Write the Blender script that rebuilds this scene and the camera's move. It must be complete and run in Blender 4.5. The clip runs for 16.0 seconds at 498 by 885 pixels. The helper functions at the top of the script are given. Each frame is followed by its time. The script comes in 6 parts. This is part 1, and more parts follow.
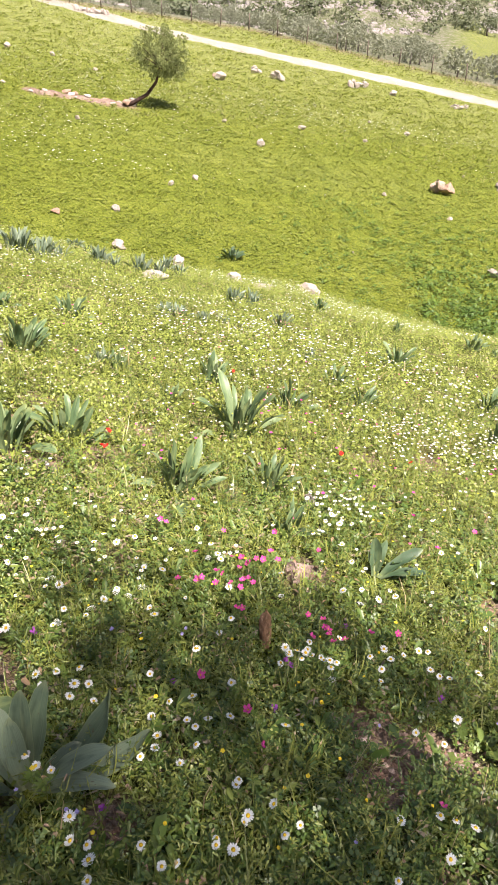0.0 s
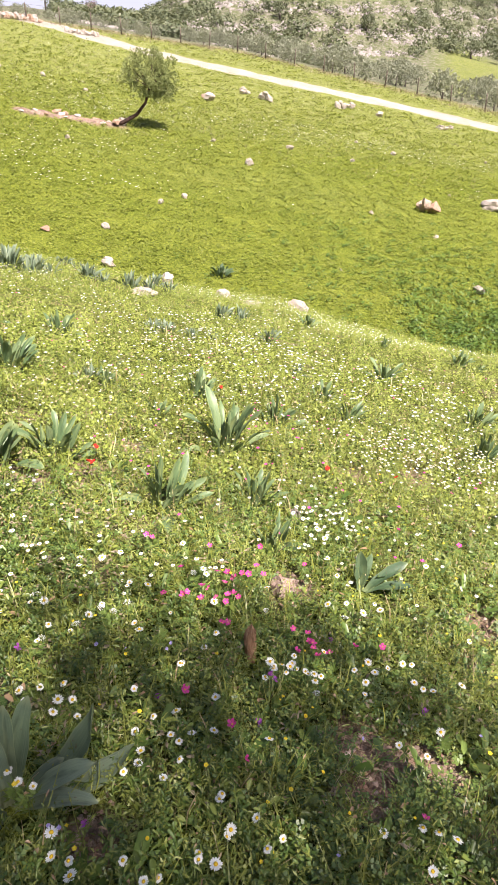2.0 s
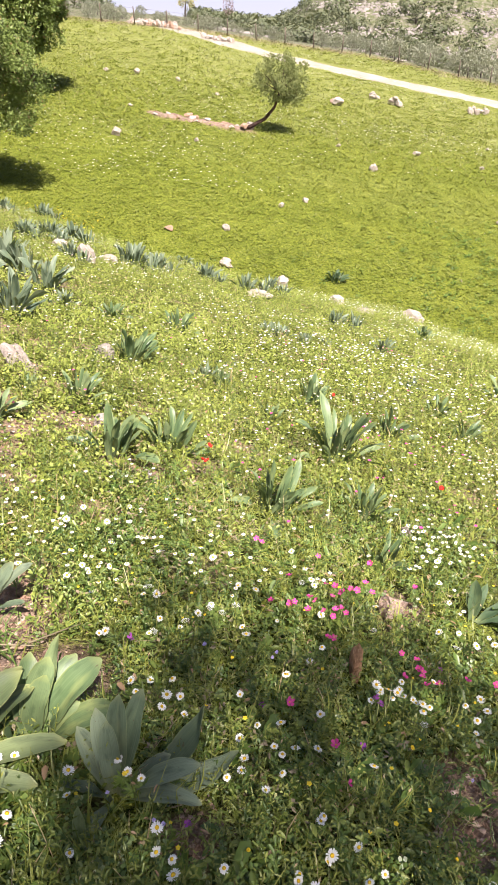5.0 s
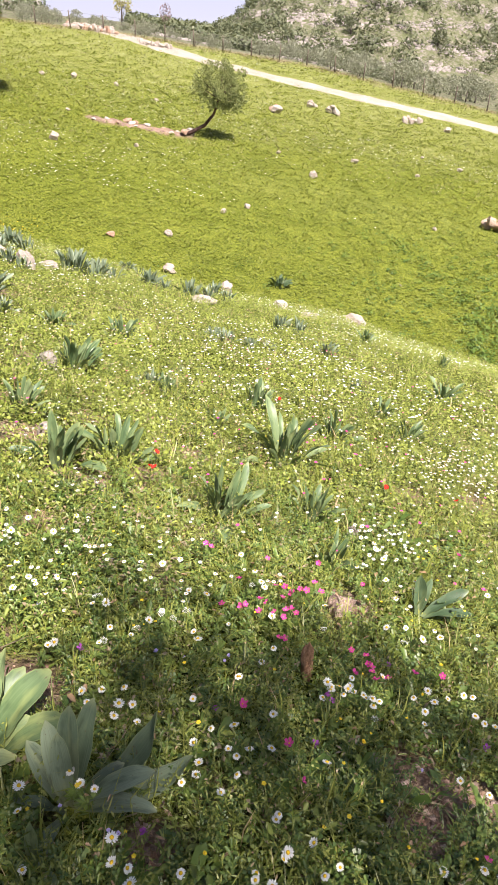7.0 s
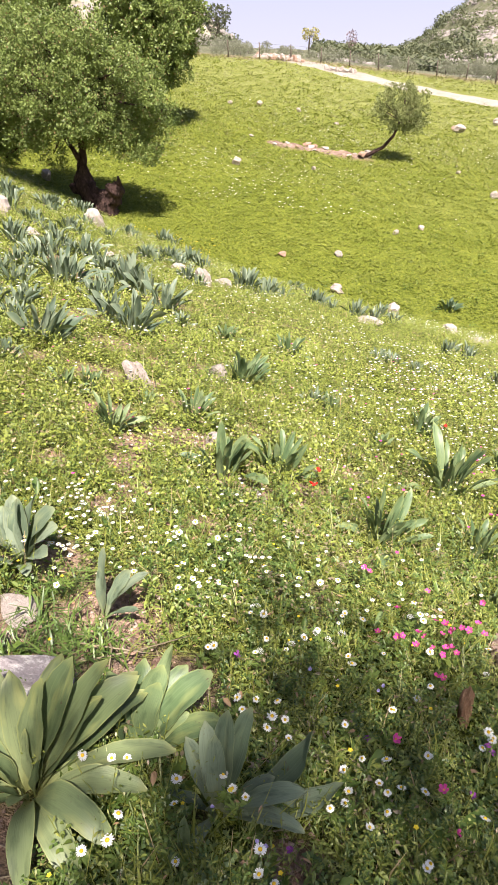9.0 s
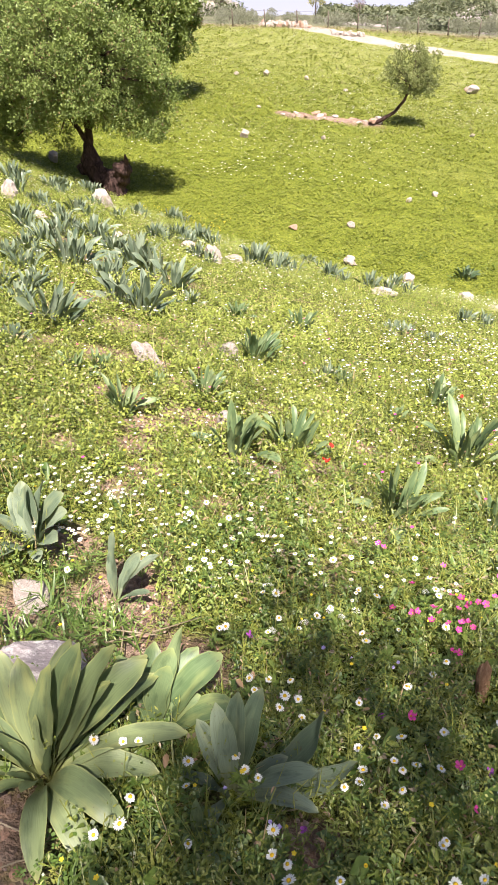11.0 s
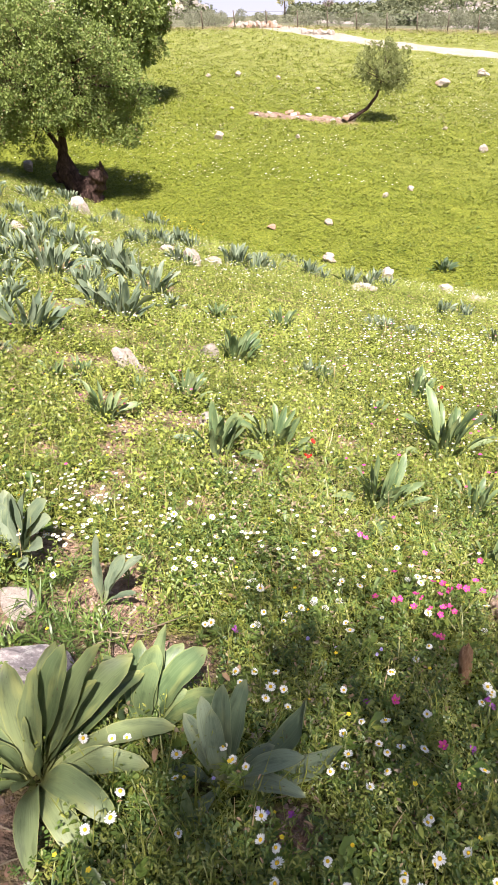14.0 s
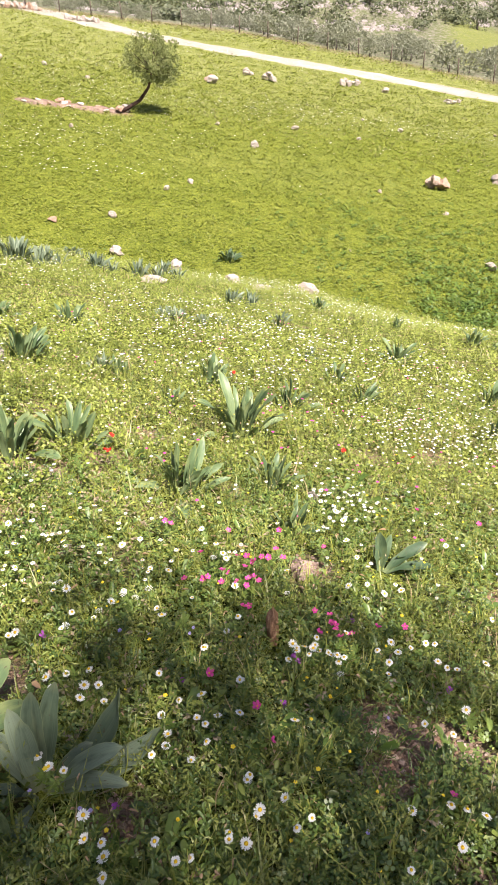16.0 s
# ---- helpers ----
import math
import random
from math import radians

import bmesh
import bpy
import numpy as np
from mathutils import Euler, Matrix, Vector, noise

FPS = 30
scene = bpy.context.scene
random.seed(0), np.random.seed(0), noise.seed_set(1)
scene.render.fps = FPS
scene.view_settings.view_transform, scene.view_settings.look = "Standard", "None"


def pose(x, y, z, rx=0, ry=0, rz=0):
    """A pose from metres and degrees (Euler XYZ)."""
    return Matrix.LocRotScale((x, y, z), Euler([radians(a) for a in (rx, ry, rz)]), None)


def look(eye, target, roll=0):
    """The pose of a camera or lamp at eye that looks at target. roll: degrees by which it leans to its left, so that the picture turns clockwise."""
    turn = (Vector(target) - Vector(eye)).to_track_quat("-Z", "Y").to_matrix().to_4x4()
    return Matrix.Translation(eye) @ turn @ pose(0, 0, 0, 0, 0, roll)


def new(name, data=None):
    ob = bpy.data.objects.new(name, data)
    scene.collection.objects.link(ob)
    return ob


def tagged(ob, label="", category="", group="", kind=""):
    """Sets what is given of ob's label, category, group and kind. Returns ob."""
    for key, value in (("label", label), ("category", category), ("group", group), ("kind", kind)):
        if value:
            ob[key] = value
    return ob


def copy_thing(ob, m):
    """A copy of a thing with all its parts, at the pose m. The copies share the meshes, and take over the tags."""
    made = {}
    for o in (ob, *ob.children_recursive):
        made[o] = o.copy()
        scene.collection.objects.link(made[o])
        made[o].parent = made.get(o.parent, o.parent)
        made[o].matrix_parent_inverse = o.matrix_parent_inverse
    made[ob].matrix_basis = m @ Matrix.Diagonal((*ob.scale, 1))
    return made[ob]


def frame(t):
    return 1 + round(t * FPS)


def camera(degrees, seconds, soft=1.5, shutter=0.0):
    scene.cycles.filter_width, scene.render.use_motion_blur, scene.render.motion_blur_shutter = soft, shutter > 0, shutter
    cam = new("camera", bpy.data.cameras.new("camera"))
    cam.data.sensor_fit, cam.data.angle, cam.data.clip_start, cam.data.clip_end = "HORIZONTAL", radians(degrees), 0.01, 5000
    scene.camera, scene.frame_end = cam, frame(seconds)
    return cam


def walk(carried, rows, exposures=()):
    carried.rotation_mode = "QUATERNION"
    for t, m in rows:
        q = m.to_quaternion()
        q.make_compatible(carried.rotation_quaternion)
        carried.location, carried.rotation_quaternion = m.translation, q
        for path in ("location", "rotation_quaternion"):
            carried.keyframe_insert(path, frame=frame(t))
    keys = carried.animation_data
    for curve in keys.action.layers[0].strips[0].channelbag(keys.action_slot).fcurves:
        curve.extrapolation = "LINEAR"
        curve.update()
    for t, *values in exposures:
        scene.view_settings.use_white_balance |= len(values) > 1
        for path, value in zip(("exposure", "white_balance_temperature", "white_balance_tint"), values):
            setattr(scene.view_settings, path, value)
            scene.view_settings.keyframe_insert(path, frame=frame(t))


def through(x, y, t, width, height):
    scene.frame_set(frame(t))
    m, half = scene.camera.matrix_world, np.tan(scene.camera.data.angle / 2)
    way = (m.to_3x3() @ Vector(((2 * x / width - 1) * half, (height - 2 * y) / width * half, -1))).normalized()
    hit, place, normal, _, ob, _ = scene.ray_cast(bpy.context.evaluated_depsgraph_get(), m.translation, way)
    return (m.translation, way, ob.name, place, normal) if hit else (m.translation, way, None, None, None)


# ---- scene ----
cam = camera(42.0, 16.0, 0.7)
PATH = [
    (0, (-0.044, 0.274, 1.23), (-0.012, 1.928, 0.105), 1.6),
    (0.5, (-0.045, 0.282, 1.228), (0.159, 1.944, 0.135), 4.9),
    (1, (-0.039, 0.283, 1.238), (0.241, 1.938, 0.15), 5.5),
    (1.5, (-0.04, 0.271, 1.239), (0.1, 1.952, 0.164), 2.9),
    (2, (-0.026, 0.255, 1.24), (0.035, 1.935, 0.157), 1.9),
    (2.5, (-0.007, 0.23, 1.254), (0.068, 1.899, 0.155), 2.1),
    (3, (-0.009, 0.231, 1.244), (-0.03, 1.865, 0.09), -0.8),
    (3.5, (-0.067, 0.243, 1.248), (-0.177, 1.891, 0.121), 0.9),
    (4, (-0.098, 0.259, 1.249), (-0.271, 1.947, 0.191), 2.5),
    (4.2, (-0.107, 0.264, 1.248), (-0.308, 1.933, 0.165), 2.6),
    (6.3, (-0.086, 0.281, 1.237), (-0.324, 1.959, 0.174), -0.1),
    (6.5, (-0.086, 0.277, 1.239), (-0.248, 1.978, 0.2), 1.2),
    (7, (-0.094, 0.265, 1.246), (-0.177, 1.958, 0.183), 2.6),
    (7.5, (-0.12, 0.26, 1.251), (-0.386, 1.941, 0.201), 1.4),
    (8, (-0.144, 0.26, 1.246), (-0.612, 1.904, 0.208), 0.0),
    (8.5, (-0.137, 0.255, 1.25), (-0.621, 1.912, 0.24), -0.7),
    (9, (-0.149, 0.253, 1.248), (-0.693, 1.885, 0.229), -0.8),
    (9.2, (-0.145, 0.259, 1.238), (-0.682, 1.879, 0.197), -1.5),
    (11.3, (-0.125, 0.291, 1.234), (-0.715, 1.861, 0.144), -3.9),
    (11.5, (-0.127, 0.29, 1.236), (-0.692, 1.86, 0.133), -3.4),
    (12, (-0.14, 0.267, 1.249), (-0.694, 1.848, 0.157), -2.6),
    (12.5, (-0.137, 0.262, 1.234), (-0.707, 1.823, 0.121), -3.2),
    (13, (-0.111, 0.267, 1.237), (-0.658, 1.83, 0.116), -3.6),
    (13.5, (-0.097, 0.272, 1.238), (-0.65, 1.846, 0.135), -5.1),
    (14, (-0.08, 0.271, 1.243), (-0.639, 1.861, 0.166), -5.8),
    (14.5, (-0.066, 0.276, 1.237), (-0.44, 1.9, 0.131), -3.8),
    (15, (-0.053, 0.269, 1.238), (-0.27, 1.923, 0.136), -2.2),
    (15.5, (-0.047, 0.264, 1.23), (-0.087, 1.9, 0.081), -0.4),
    (16, (-0.036, 0.258, 1.231), (-0.016, 1.915, 0.11), -0.5),
]
walk(cam, [(t, look(eye, target, roll)) for t, eye, target, roll in PATH], [(t, e + 0.04, 6500, 20) for t, e in ((0, 1.42), (1, 1.34), (1.5, 1.50), (2.2, 1.39), (3, 1.38), (4, 1.43), (7, 1.34), (8, 1.40), (9, 1.38), (12.5, 1.56), (14, 1.50), (15, 1.42), (16, 1.40))])

# ---- sky and sun ----
SUN = Vector((0.27, -0.46, 0.84)).normalized()
world = bpy.data.worlds.new("sky")
scene.world = world
world.use_nodes = True
_sky = world.node_tree.nodes.new("ShaderNodeTexSky")
_sky.sky_type, _sky.sun_disc = "NISHITA", False
_sky.sun_elevation = math.asin(SUN.z)
_sky.sun_rotation = math.atan2(SUN.x, SUN.y)
_sky.air_density, _sky.dust_density, _sky.ozone_density = 1.0, 2.2, 1.4
world.node_tree.links.new(_sky.outputs[0], world.node_tree.nodes["Background"].inputs[0])
world.node_tree.nodes["Background"].inputs[1].default_value = 0.046
sun = new("sun", bpy.data.lights.new("sun", "SUN"))
sun.data.energy, sun.data.angle, sun.data.color = 5.0, radians(0.53), (1.0, 0.95, 0.86)
sun.matrix_world = look(SUN * 50, (0, 0, 0))


# ---- materials ----
class Nodes:
    """Short hand for building a node material."""

    def __init__(self, name):
        self.mat = bpy.data.materials.new(name)
        self.mat.use_nodes = True
        self.tree = self.mat.node_tree
        self.bsdf = self.tree.nodes["Principled BSDF"]
        self.out = self.tree.nodes["Material Output"]

    def node(self, kind):
        return self.tree.nodes.new(kind)

    def link(self, a, b):
        self.tree.links.new(a, b)

    def noise(self, scale, detail=4.0, rough=0.55, coords="Object"):
        n = self.node("ShaderNodeTexNoise")
        c = self.node("ShaderNodeTexCoord")
        n.inputs["Scale"].default_value, n.inputs["Detail"].default_value, n.inputs["Roughness"].default_value = scale, detail, rough
        self.link(c.outputs[coords], n.inputs["Vector"])
        return n.outputs["Fac"]

    def ramp(self, fac, stops):
        n = self.node("ShaderNodeValToRGB")
        el = n.color_ramp.elements
        while len(el) < len(stops):
            el.new(0.5)
        for e, (p, c) in zip(el, stops):
            e.position, e.color = p, (*c, 1.0)
        self.link(fac, n.inputs[0])
        return n.outputs[0]

    def mix(self, fac, a, b, blend="MIX"):
        n = self.node("ShaderNodeMix")
        n.data_type, n.blend_type = "RGBA", blend
        for s, v in ((n.inputs[0], fac), (n.inputs[6], a), (n.inputs[7], b)):
            if isinstance(v, (int, float)):
                s.default_value = v
            elif isinstance(v, tuple):
                s.default_value = (*v, 1.0)
            else:
                self.link(v, s)
        return n.outputs[2]

    def bump(self, height, strength, distance):
        n = self.node("ShaderNodeBump")
        n.inputs["Strength"].default_value, n.inputs["Distance"].default_value = strength, distance
        self.link(height, n.inputs["Height"])
        self.link(n.outputs[0], self.bsdf.inputs["Normal"])

    def done(self, colour, rough=0.8, spec=0.3):
        if isinstance(colour, tuple):
            self.bsdf.inputs["Base Color"].default_value = (*colour, 1.0)
        else:
            self.link(colour, self.bsdf.inputs["Base Color"])
        self.bsdf.inputs["Roughness"].default_value = rough
        self.bsdf.inputs["Specular IOR Level"].default_value = spec
        return self.mat

    def thin(self, colour, through=0.35, tint=(1.0, 1.0, 0.55)):
        """Lets part of the light pass through, as leaves and petals do."""
        t = self.node("ShaderNodeBsdfTranslucent")
        self.link(self.mix(1.0, colour, tint, "MULTIPLY"), t.inputs[0])
        m = self.node("ShaderNodeMixShader")
        m.inputs[0].default_value = through
        self.link(self.bsdf.outputs[0], m.inputs[1])
        self.link(t.outputs[0], m.inputs[2])
        self.link(m.outputs[0], self.out.inputs[0])


def leaf_material(name, dark, mid, light, patch=1.2, rough=0.55, through=0.19, spec=0.35, island=0.5, dry=None, dry_at=0.86):
    """Foliage: a shade for each leaf, drifting over patches of some metres."""
    n = Nodes(name)
    g = n.node("ShaderNodeNewGeometry")
    leafwise = n.ramp(g.outputs["Random Per Island"], [(0.0, dark), (0.5, mid), (1.0, light)])
    patchy = n.ramp(n.noise(patch, 3.0), [(0.32, dark), (0.5, mid), (0.68, light)])
    c = n.mix(island, patchy, leafwise)
    if dry:
        k = n.node("ShaderNodeMath")
        k.operation = "GREATER_THAN"
        n.link(g.outputs["Random Per Island"], k.inputs[0])
        k.inputs[1].default_value = dry_at
        c = n.mix(k.outputs[0], c, dry)
    n.done(c, rough, spec)
    n.thin(c, through)
    return n.mat


def stone_material(name, dark, mid, light, stain, scale=6.0, crust=0.66):
    n = Nodes(name)
    big, fine = n.noise(scale, 6.0, 0.65), n.noise(scale * 7, 5.0, 0.7)
    c = n.ramp(big, [(0.3, dark), (min(0.5, crust - 0.05), mid), (crust, light)])
    c = n.mix(n.ramp(fine, [(0.50, (0, 0, 0)), (0.66, (0.75, 0.75, 0.75))]), c, stain)
    info = n.node("ShaderNodeObjectInfo")
    c = n.mix(n.ramp(info.outputs["Random"], [(0.0, (0.0, 0.0, 0.0)), (1.0, (0.45, 0.45, 0.45))]), c, light)
    n.bump(fine, 0.7, 0.02)
    return n.done(c, 0.9, 0.2)


def petal_material(name, colour, throat=None, through=0.35, rough=0.6):
    n = Nodes(name)
    info = n.node("ShaderNodeObjectInfo")
    c = n.mix(n.ramp(info.outputs["Random"], [(0.0, (0, 0, 0)), (1.0, (0.3, 0.3, 0.3))]), colour, tuple(v * 0.75 for v in colour))
    if throat:
        d = n.noise(90.0, 2.0)
        c = n.mix(n.ramp(d, [(0.45, (0, 0, 0)), (0.75, (0.5, 0.5, 0.5))]), c, throat)
    n.done(c, rough, 0.3)
    n.thin(c, through, (1.0, 1.0, 1.0))
    return n.mat


def ground_material():
    n = Nodes("ground")
    at = {}
    for key in ("bank", "hill", "bare", "pale", "cliff"):
        a = n.node("ShaderNodeAttribute")
        a.attribute_name = key
        at[key] = a.outputs["Fac"]
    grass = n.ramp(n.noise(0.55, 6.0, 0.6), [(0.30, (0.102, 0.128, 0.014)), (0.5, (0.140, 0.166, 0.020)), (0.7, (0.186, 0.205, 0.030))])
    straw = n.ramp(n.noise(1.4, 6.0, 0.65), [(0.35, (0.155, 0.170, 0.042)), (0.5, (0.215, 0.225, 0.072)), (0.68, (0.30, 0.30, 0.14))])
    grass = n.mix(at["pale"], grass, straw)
    # two dark mottles paint the shaded gaps between field leaves into the colour
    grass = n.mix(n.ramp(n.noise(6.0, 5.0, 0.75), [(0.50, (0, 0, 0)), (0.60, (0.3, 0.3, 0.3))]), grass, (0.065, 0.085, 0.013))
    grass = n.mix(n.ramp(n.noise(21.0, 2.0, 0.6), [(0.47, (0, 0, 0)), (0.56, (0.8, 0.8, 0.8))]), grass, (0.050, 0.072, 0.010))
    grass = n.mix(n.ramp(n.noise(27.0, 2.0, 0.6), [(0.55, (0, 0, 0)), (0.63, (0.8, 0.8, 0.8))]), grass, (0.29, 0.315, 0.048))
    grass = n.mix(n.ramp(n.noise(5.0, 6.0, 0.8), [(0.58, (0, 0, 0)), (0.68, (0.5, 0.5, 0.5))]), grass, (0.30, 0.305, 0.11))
    # leaf-sized mottle: its darkest stop paints shaded gaps between herbs into the colour
    leaf_gaps = n.ramp(n.noise(48.0, 3.0, 0.7), [(0.39, (0.022, 0.030, 0.006)), (0.48, (0.078, 0.100, 0.017)), (0.57, (0.185, 0.215, 0.034)), (0.69, (0.30, 0.325, 0.062))])
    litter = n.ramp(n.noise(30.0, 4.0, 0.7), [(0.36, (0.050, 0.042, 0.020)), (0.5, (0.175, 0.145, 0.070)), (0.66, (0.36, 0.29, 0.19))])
    leaf_gaps = n.mix(n.ramp(n.noise(3.2, 6.0, 0.65), [(0.51, (0, 0, 0)), (0.64, (0.85, 0.85, 0.85))]), leaf_gaps, litter)
    c = n.mix(at["bank"], grass, leaf_gaps)
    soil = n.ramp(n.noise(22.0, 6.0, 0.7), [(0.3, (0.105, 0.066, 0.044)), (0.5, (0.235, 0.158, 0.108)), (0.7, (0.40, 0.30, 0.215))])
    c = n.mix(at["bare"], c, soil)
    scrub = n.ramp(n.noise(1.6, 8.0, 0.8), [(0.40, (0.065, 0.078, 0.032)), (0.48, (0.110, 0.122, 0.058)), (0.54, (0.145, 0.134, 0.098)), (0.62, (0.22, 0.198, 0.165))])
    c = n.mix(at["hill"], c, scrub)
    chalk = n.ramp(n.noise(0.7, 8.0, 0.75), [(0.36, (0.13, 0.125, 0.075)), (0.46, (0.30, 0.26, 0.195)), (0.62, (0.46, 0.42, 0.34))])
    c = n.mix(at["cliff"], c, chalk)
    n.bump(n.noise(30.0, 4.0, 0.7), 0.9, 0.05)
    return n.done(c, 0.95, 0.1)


def track_material():
    n = Nodes("chalky_track")
    c = n.ramp(n.noise(0.8, 7.0, 0.65), [(0.3, (0.23, 0.20, 0.16)), (0.5, (0.295, 0.265, 0.222)), (0.7, (0.36, 0.33, 0.29))])
    c = n.mix(n.ramp(n.noise(9.0, 4.0), [(0.55, (0, 0, 0)), (0.72, (0.6, 0.6, 0.6))]), c, (0.22, 0.18, 0.13))
    n.bump(n.noise(12.0, 5.0), 0.6, 0.03)
    return n.done(c, 0.95, 0.1)


def squill_material(name, dark, mid, light, tip):
    """Waxy blue-green leaf: lengthwise streaks, blotches, a pale foot, yellowed edges and a browned tip here and there."""
    n = Nodes(name)
    uv = n.node("ShaderNodeUVMap")
    sep = n.node("ShaderNodeSeparateXYZ")
    n.link(uv.outputs[0], sep.inputs[0])
    info = n.node("ShaderNodeObjectInfo")

    def along(sx, sy, detail):
        m = n.node("ShaderNodeMapping")
        n.link(uv.outputs[0], m.inputs[0])
        m.inputs["Scale"].default_value = (sx, sy, 1.0)
        shift = n.node("ShaderNodeCombineXYZ")
        k = n.node("ShaderNodeMath")
        k.operation = "MULTIPLY"
        n.link(info.outputs["Random"], k.inputs[0])
        k.inputs[1].default_value = 37.0
        n.link(k.outputs[0], shift.inputs[0])
        n.link(k.outputs[0], shift.inputs[2])
        n.link(shift.outputs[0], m.inputs["Location"])
        t = n.node("ShaderNodeTexNoise")
        t.inputs["Scale"].default_value, t.inputs["Detail"].default_value = 1.0, detail
        n.link(m.outputs[0], t.inputs["Vector"])
        return t.outputs["Fac"]

    c = n.ramp(info.outputs["Random"], [(0.0, dark), (0.5, mid), (1.0, light)])
    streak = along(30.0, 1.4, 3.0)
    c = n.mix(n.ramp(streak, [(0.38, (0.28, 0.28, 0.28)), (0.5, (0, 0, 0)), (1.0, (0, 0, 0))]), c, dark)
    c = n.mix(n.ramp(streak, [(0.5, (0, 0, 0)), (0.68, (0.22, 0.22, 0.22))]), c, light)
    c = n.mix(n.ramp(along(3.0, 4.0, 5.0), [(0.52, (0, 0, 0)), (0.68, (0.6, 0.6, 0.6))]), c, tuple(0.6 * v for v in dark))
    c = n.mix(n.ramp(along(2.0, 2.2, 3.0), [(0.55, (0, 0, 0)), (0.72, (0.55, 0.55, 0.55))]), c, tip)
    c = n.mix(n.ramp(sep.outputs[1], [(0.0, (0.85, 0.85, 0.85)), (0.26, (0, 0, 0)), (0.90, (0, 0, 0)), (1.0, (0.6, 0.6, 0.6))]), c, tip)
    c = n.mix(n.ramp(sep.outputs[0], [(0.0, (0.6, 0.6, 0.6)), (0.05, (0, 0, 0)), (0.95, (0, 0, 0)), (1.0, (0.6, 0.6, 0.6))]), c, tip)
    c = n.mix(n.ramp(along(9.0, 22.0, 2.0), [(0.70, (0, 0, 0)), (0.76, (0.8, 0.8, 0.8))]), c, (0.10, 0.07, 0.04))
    n.bump(streak, 0.14, 0.005)
    n.done(c, 0.45, 0.4)
    n.thin(c, 0.10, (0.9, 1.0, 0.4))
    return n.mat


def bark_material(name, dark, light, scale=9.0):
    n = Nodes(name)
    m = n.node("ShaderNodeMapping")
    t = n.node("ShaderNodeTexCoord")
    n.link(t.outputs["Object"], m.inputs[0])
    m.inputs["Scale"].default_value = (1.0, 1.0, 0.35)
    v = n.node("ShaderNodeTexNoise")
    v.inputs["Scale"].default_value, v.inputs["Detail"].default_value, v.inputs["Roughness"].default_value = scale, 7.0, 0.7
    n.link(m.outputs[0], v.inputs["Vector"])
    c = n.ramp(v.outputs["Fac"], [(0.35, dark), (0.55, tuple((a + b) / 2 for a, b in zip(dark, light))), (0.7, light)])
    n.bump(v.outputs["Fac"], 1.0, 0.06)
    return n.done(c, 0.95, 0.15)


def soil_material():
    n = Nodes("bare_earth")
    c = n.ramp(n.noise(5.0, 7.0, 0.7), [(0.3, (0.12, 0.078, 0.058)), (0.5, (0.215, 0.15, 0.115)), (0.7, (0.32, 0.25, 0.195))])
    n.bump(n.noise(18.0, 6.0, 0.7), 1.0, 0.05)
    return n.done(c, 0.95, 0.1)


SOIL = soil_material()
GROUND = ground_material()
TRACK = track_material()
HERB = leaf_material("herb_leaves", (0.055, 0.085, 0.014), (0.142, 0.188, 0.030), (0.295, 0.345, 0.068), 1.6, rough=0.42, spec=0.5, through=0.17, dry=(0.33, 0.215, 0.12), dry_at=0.945)
DEEP = leaf_material("deep_green_herb_leaves", (0.040, 0.078, 0.014), (0.090, 0.150, 0.028), (0.185, 0.255, 0.054), 2.2, rough=0.40, spec=0.5, through=0.16)
FEATHER = leaf_material("feathery_leaves", (0.095, 0.125, 0.022), (0.205, 0.235, 0.044), (0.35, 0.37, 0.090), 1.6, rough=0.45, spec=0.4, through=0.2)
GRASS = leaf_material("grass_blades", (0.090, 0.115, 0.018), (0.200, 0.225, 0.038), (0.34, 0.35, 0.080), 1.1, rough=0.42, spec=0.5, island=0.65, dry=(0.42, 0.32, 0.18), dry_at=0.94)
CLOVER = leaf_material("field_leaves", (0.098, 0.124, 0.013), (0.160, 0.188, 0.022), (0.232, 0.258, 0.039), 0.35, rough=0.5, spec=0.3, island=0.7)
LUSH = leaf_material("lush_leaves", (0.042, 0.088, 0.014), (0.090, 0.150, 0.024), (0.17, 0.235, 0.042), 1.0, rough=0.5, spec=0.3)
CARPET = leaf_material("bank_leaves", (0.080, 0.112, 0.015), (0.218, 0.264, 0.042), (0.37, 0.41, 0.090), 0.9, rough=0.42, spec=0.5, island=0.7, dry=(0.44, 0.34, 0.21), dry_at=0.96)
STRAW = leaf_material("pale_grass", (0.16, 0.17, 0.055), (0.24, 0.245, 0.10), (0.36, 0.35, 0.18), 0.5, island=0.6)
CROWN = leaf_material("evergreen_crown", (0.050, 0.082, 0.018), (0.160, 0.212, 0.052), (0.26, 0.325, 0.095), 1.6, rough=0.5, spec=0.3, island=0.5, through=0.13, dry=(0.22, 0.16, 0.07), dry_at=0.95)
YOUNG = leaf_material("young_tree_crown", (0.10, 0.125, 0.040), (0.19, 0.22, 0.075), (0.31, 0.335, 0.13), 0.9, island=0.7, through=0.15)
OLIVE = leaf_material("olive_crown", (0.155, 0.168, 0.115), (0.260, 0.270, 0.192), (0.35, 0.36, 0.265), 0.12, island=0.7, through=0.25)
SCRUB = leaf_material("scrub_crown", (0.052, 0.066, 0.034), (0.105, 0.122, 0.062), (0.17, 0.182, 0.100), 0.10, island=0.6, through=0.2)
HILLBUSH = leaf_material("hill_bush_crown", (0.07, 0.082, 0.040), (0.125, 0.14, 0.070), (0.20, 0.21, 0.115), 0.10, island=0.6, through=0.2)
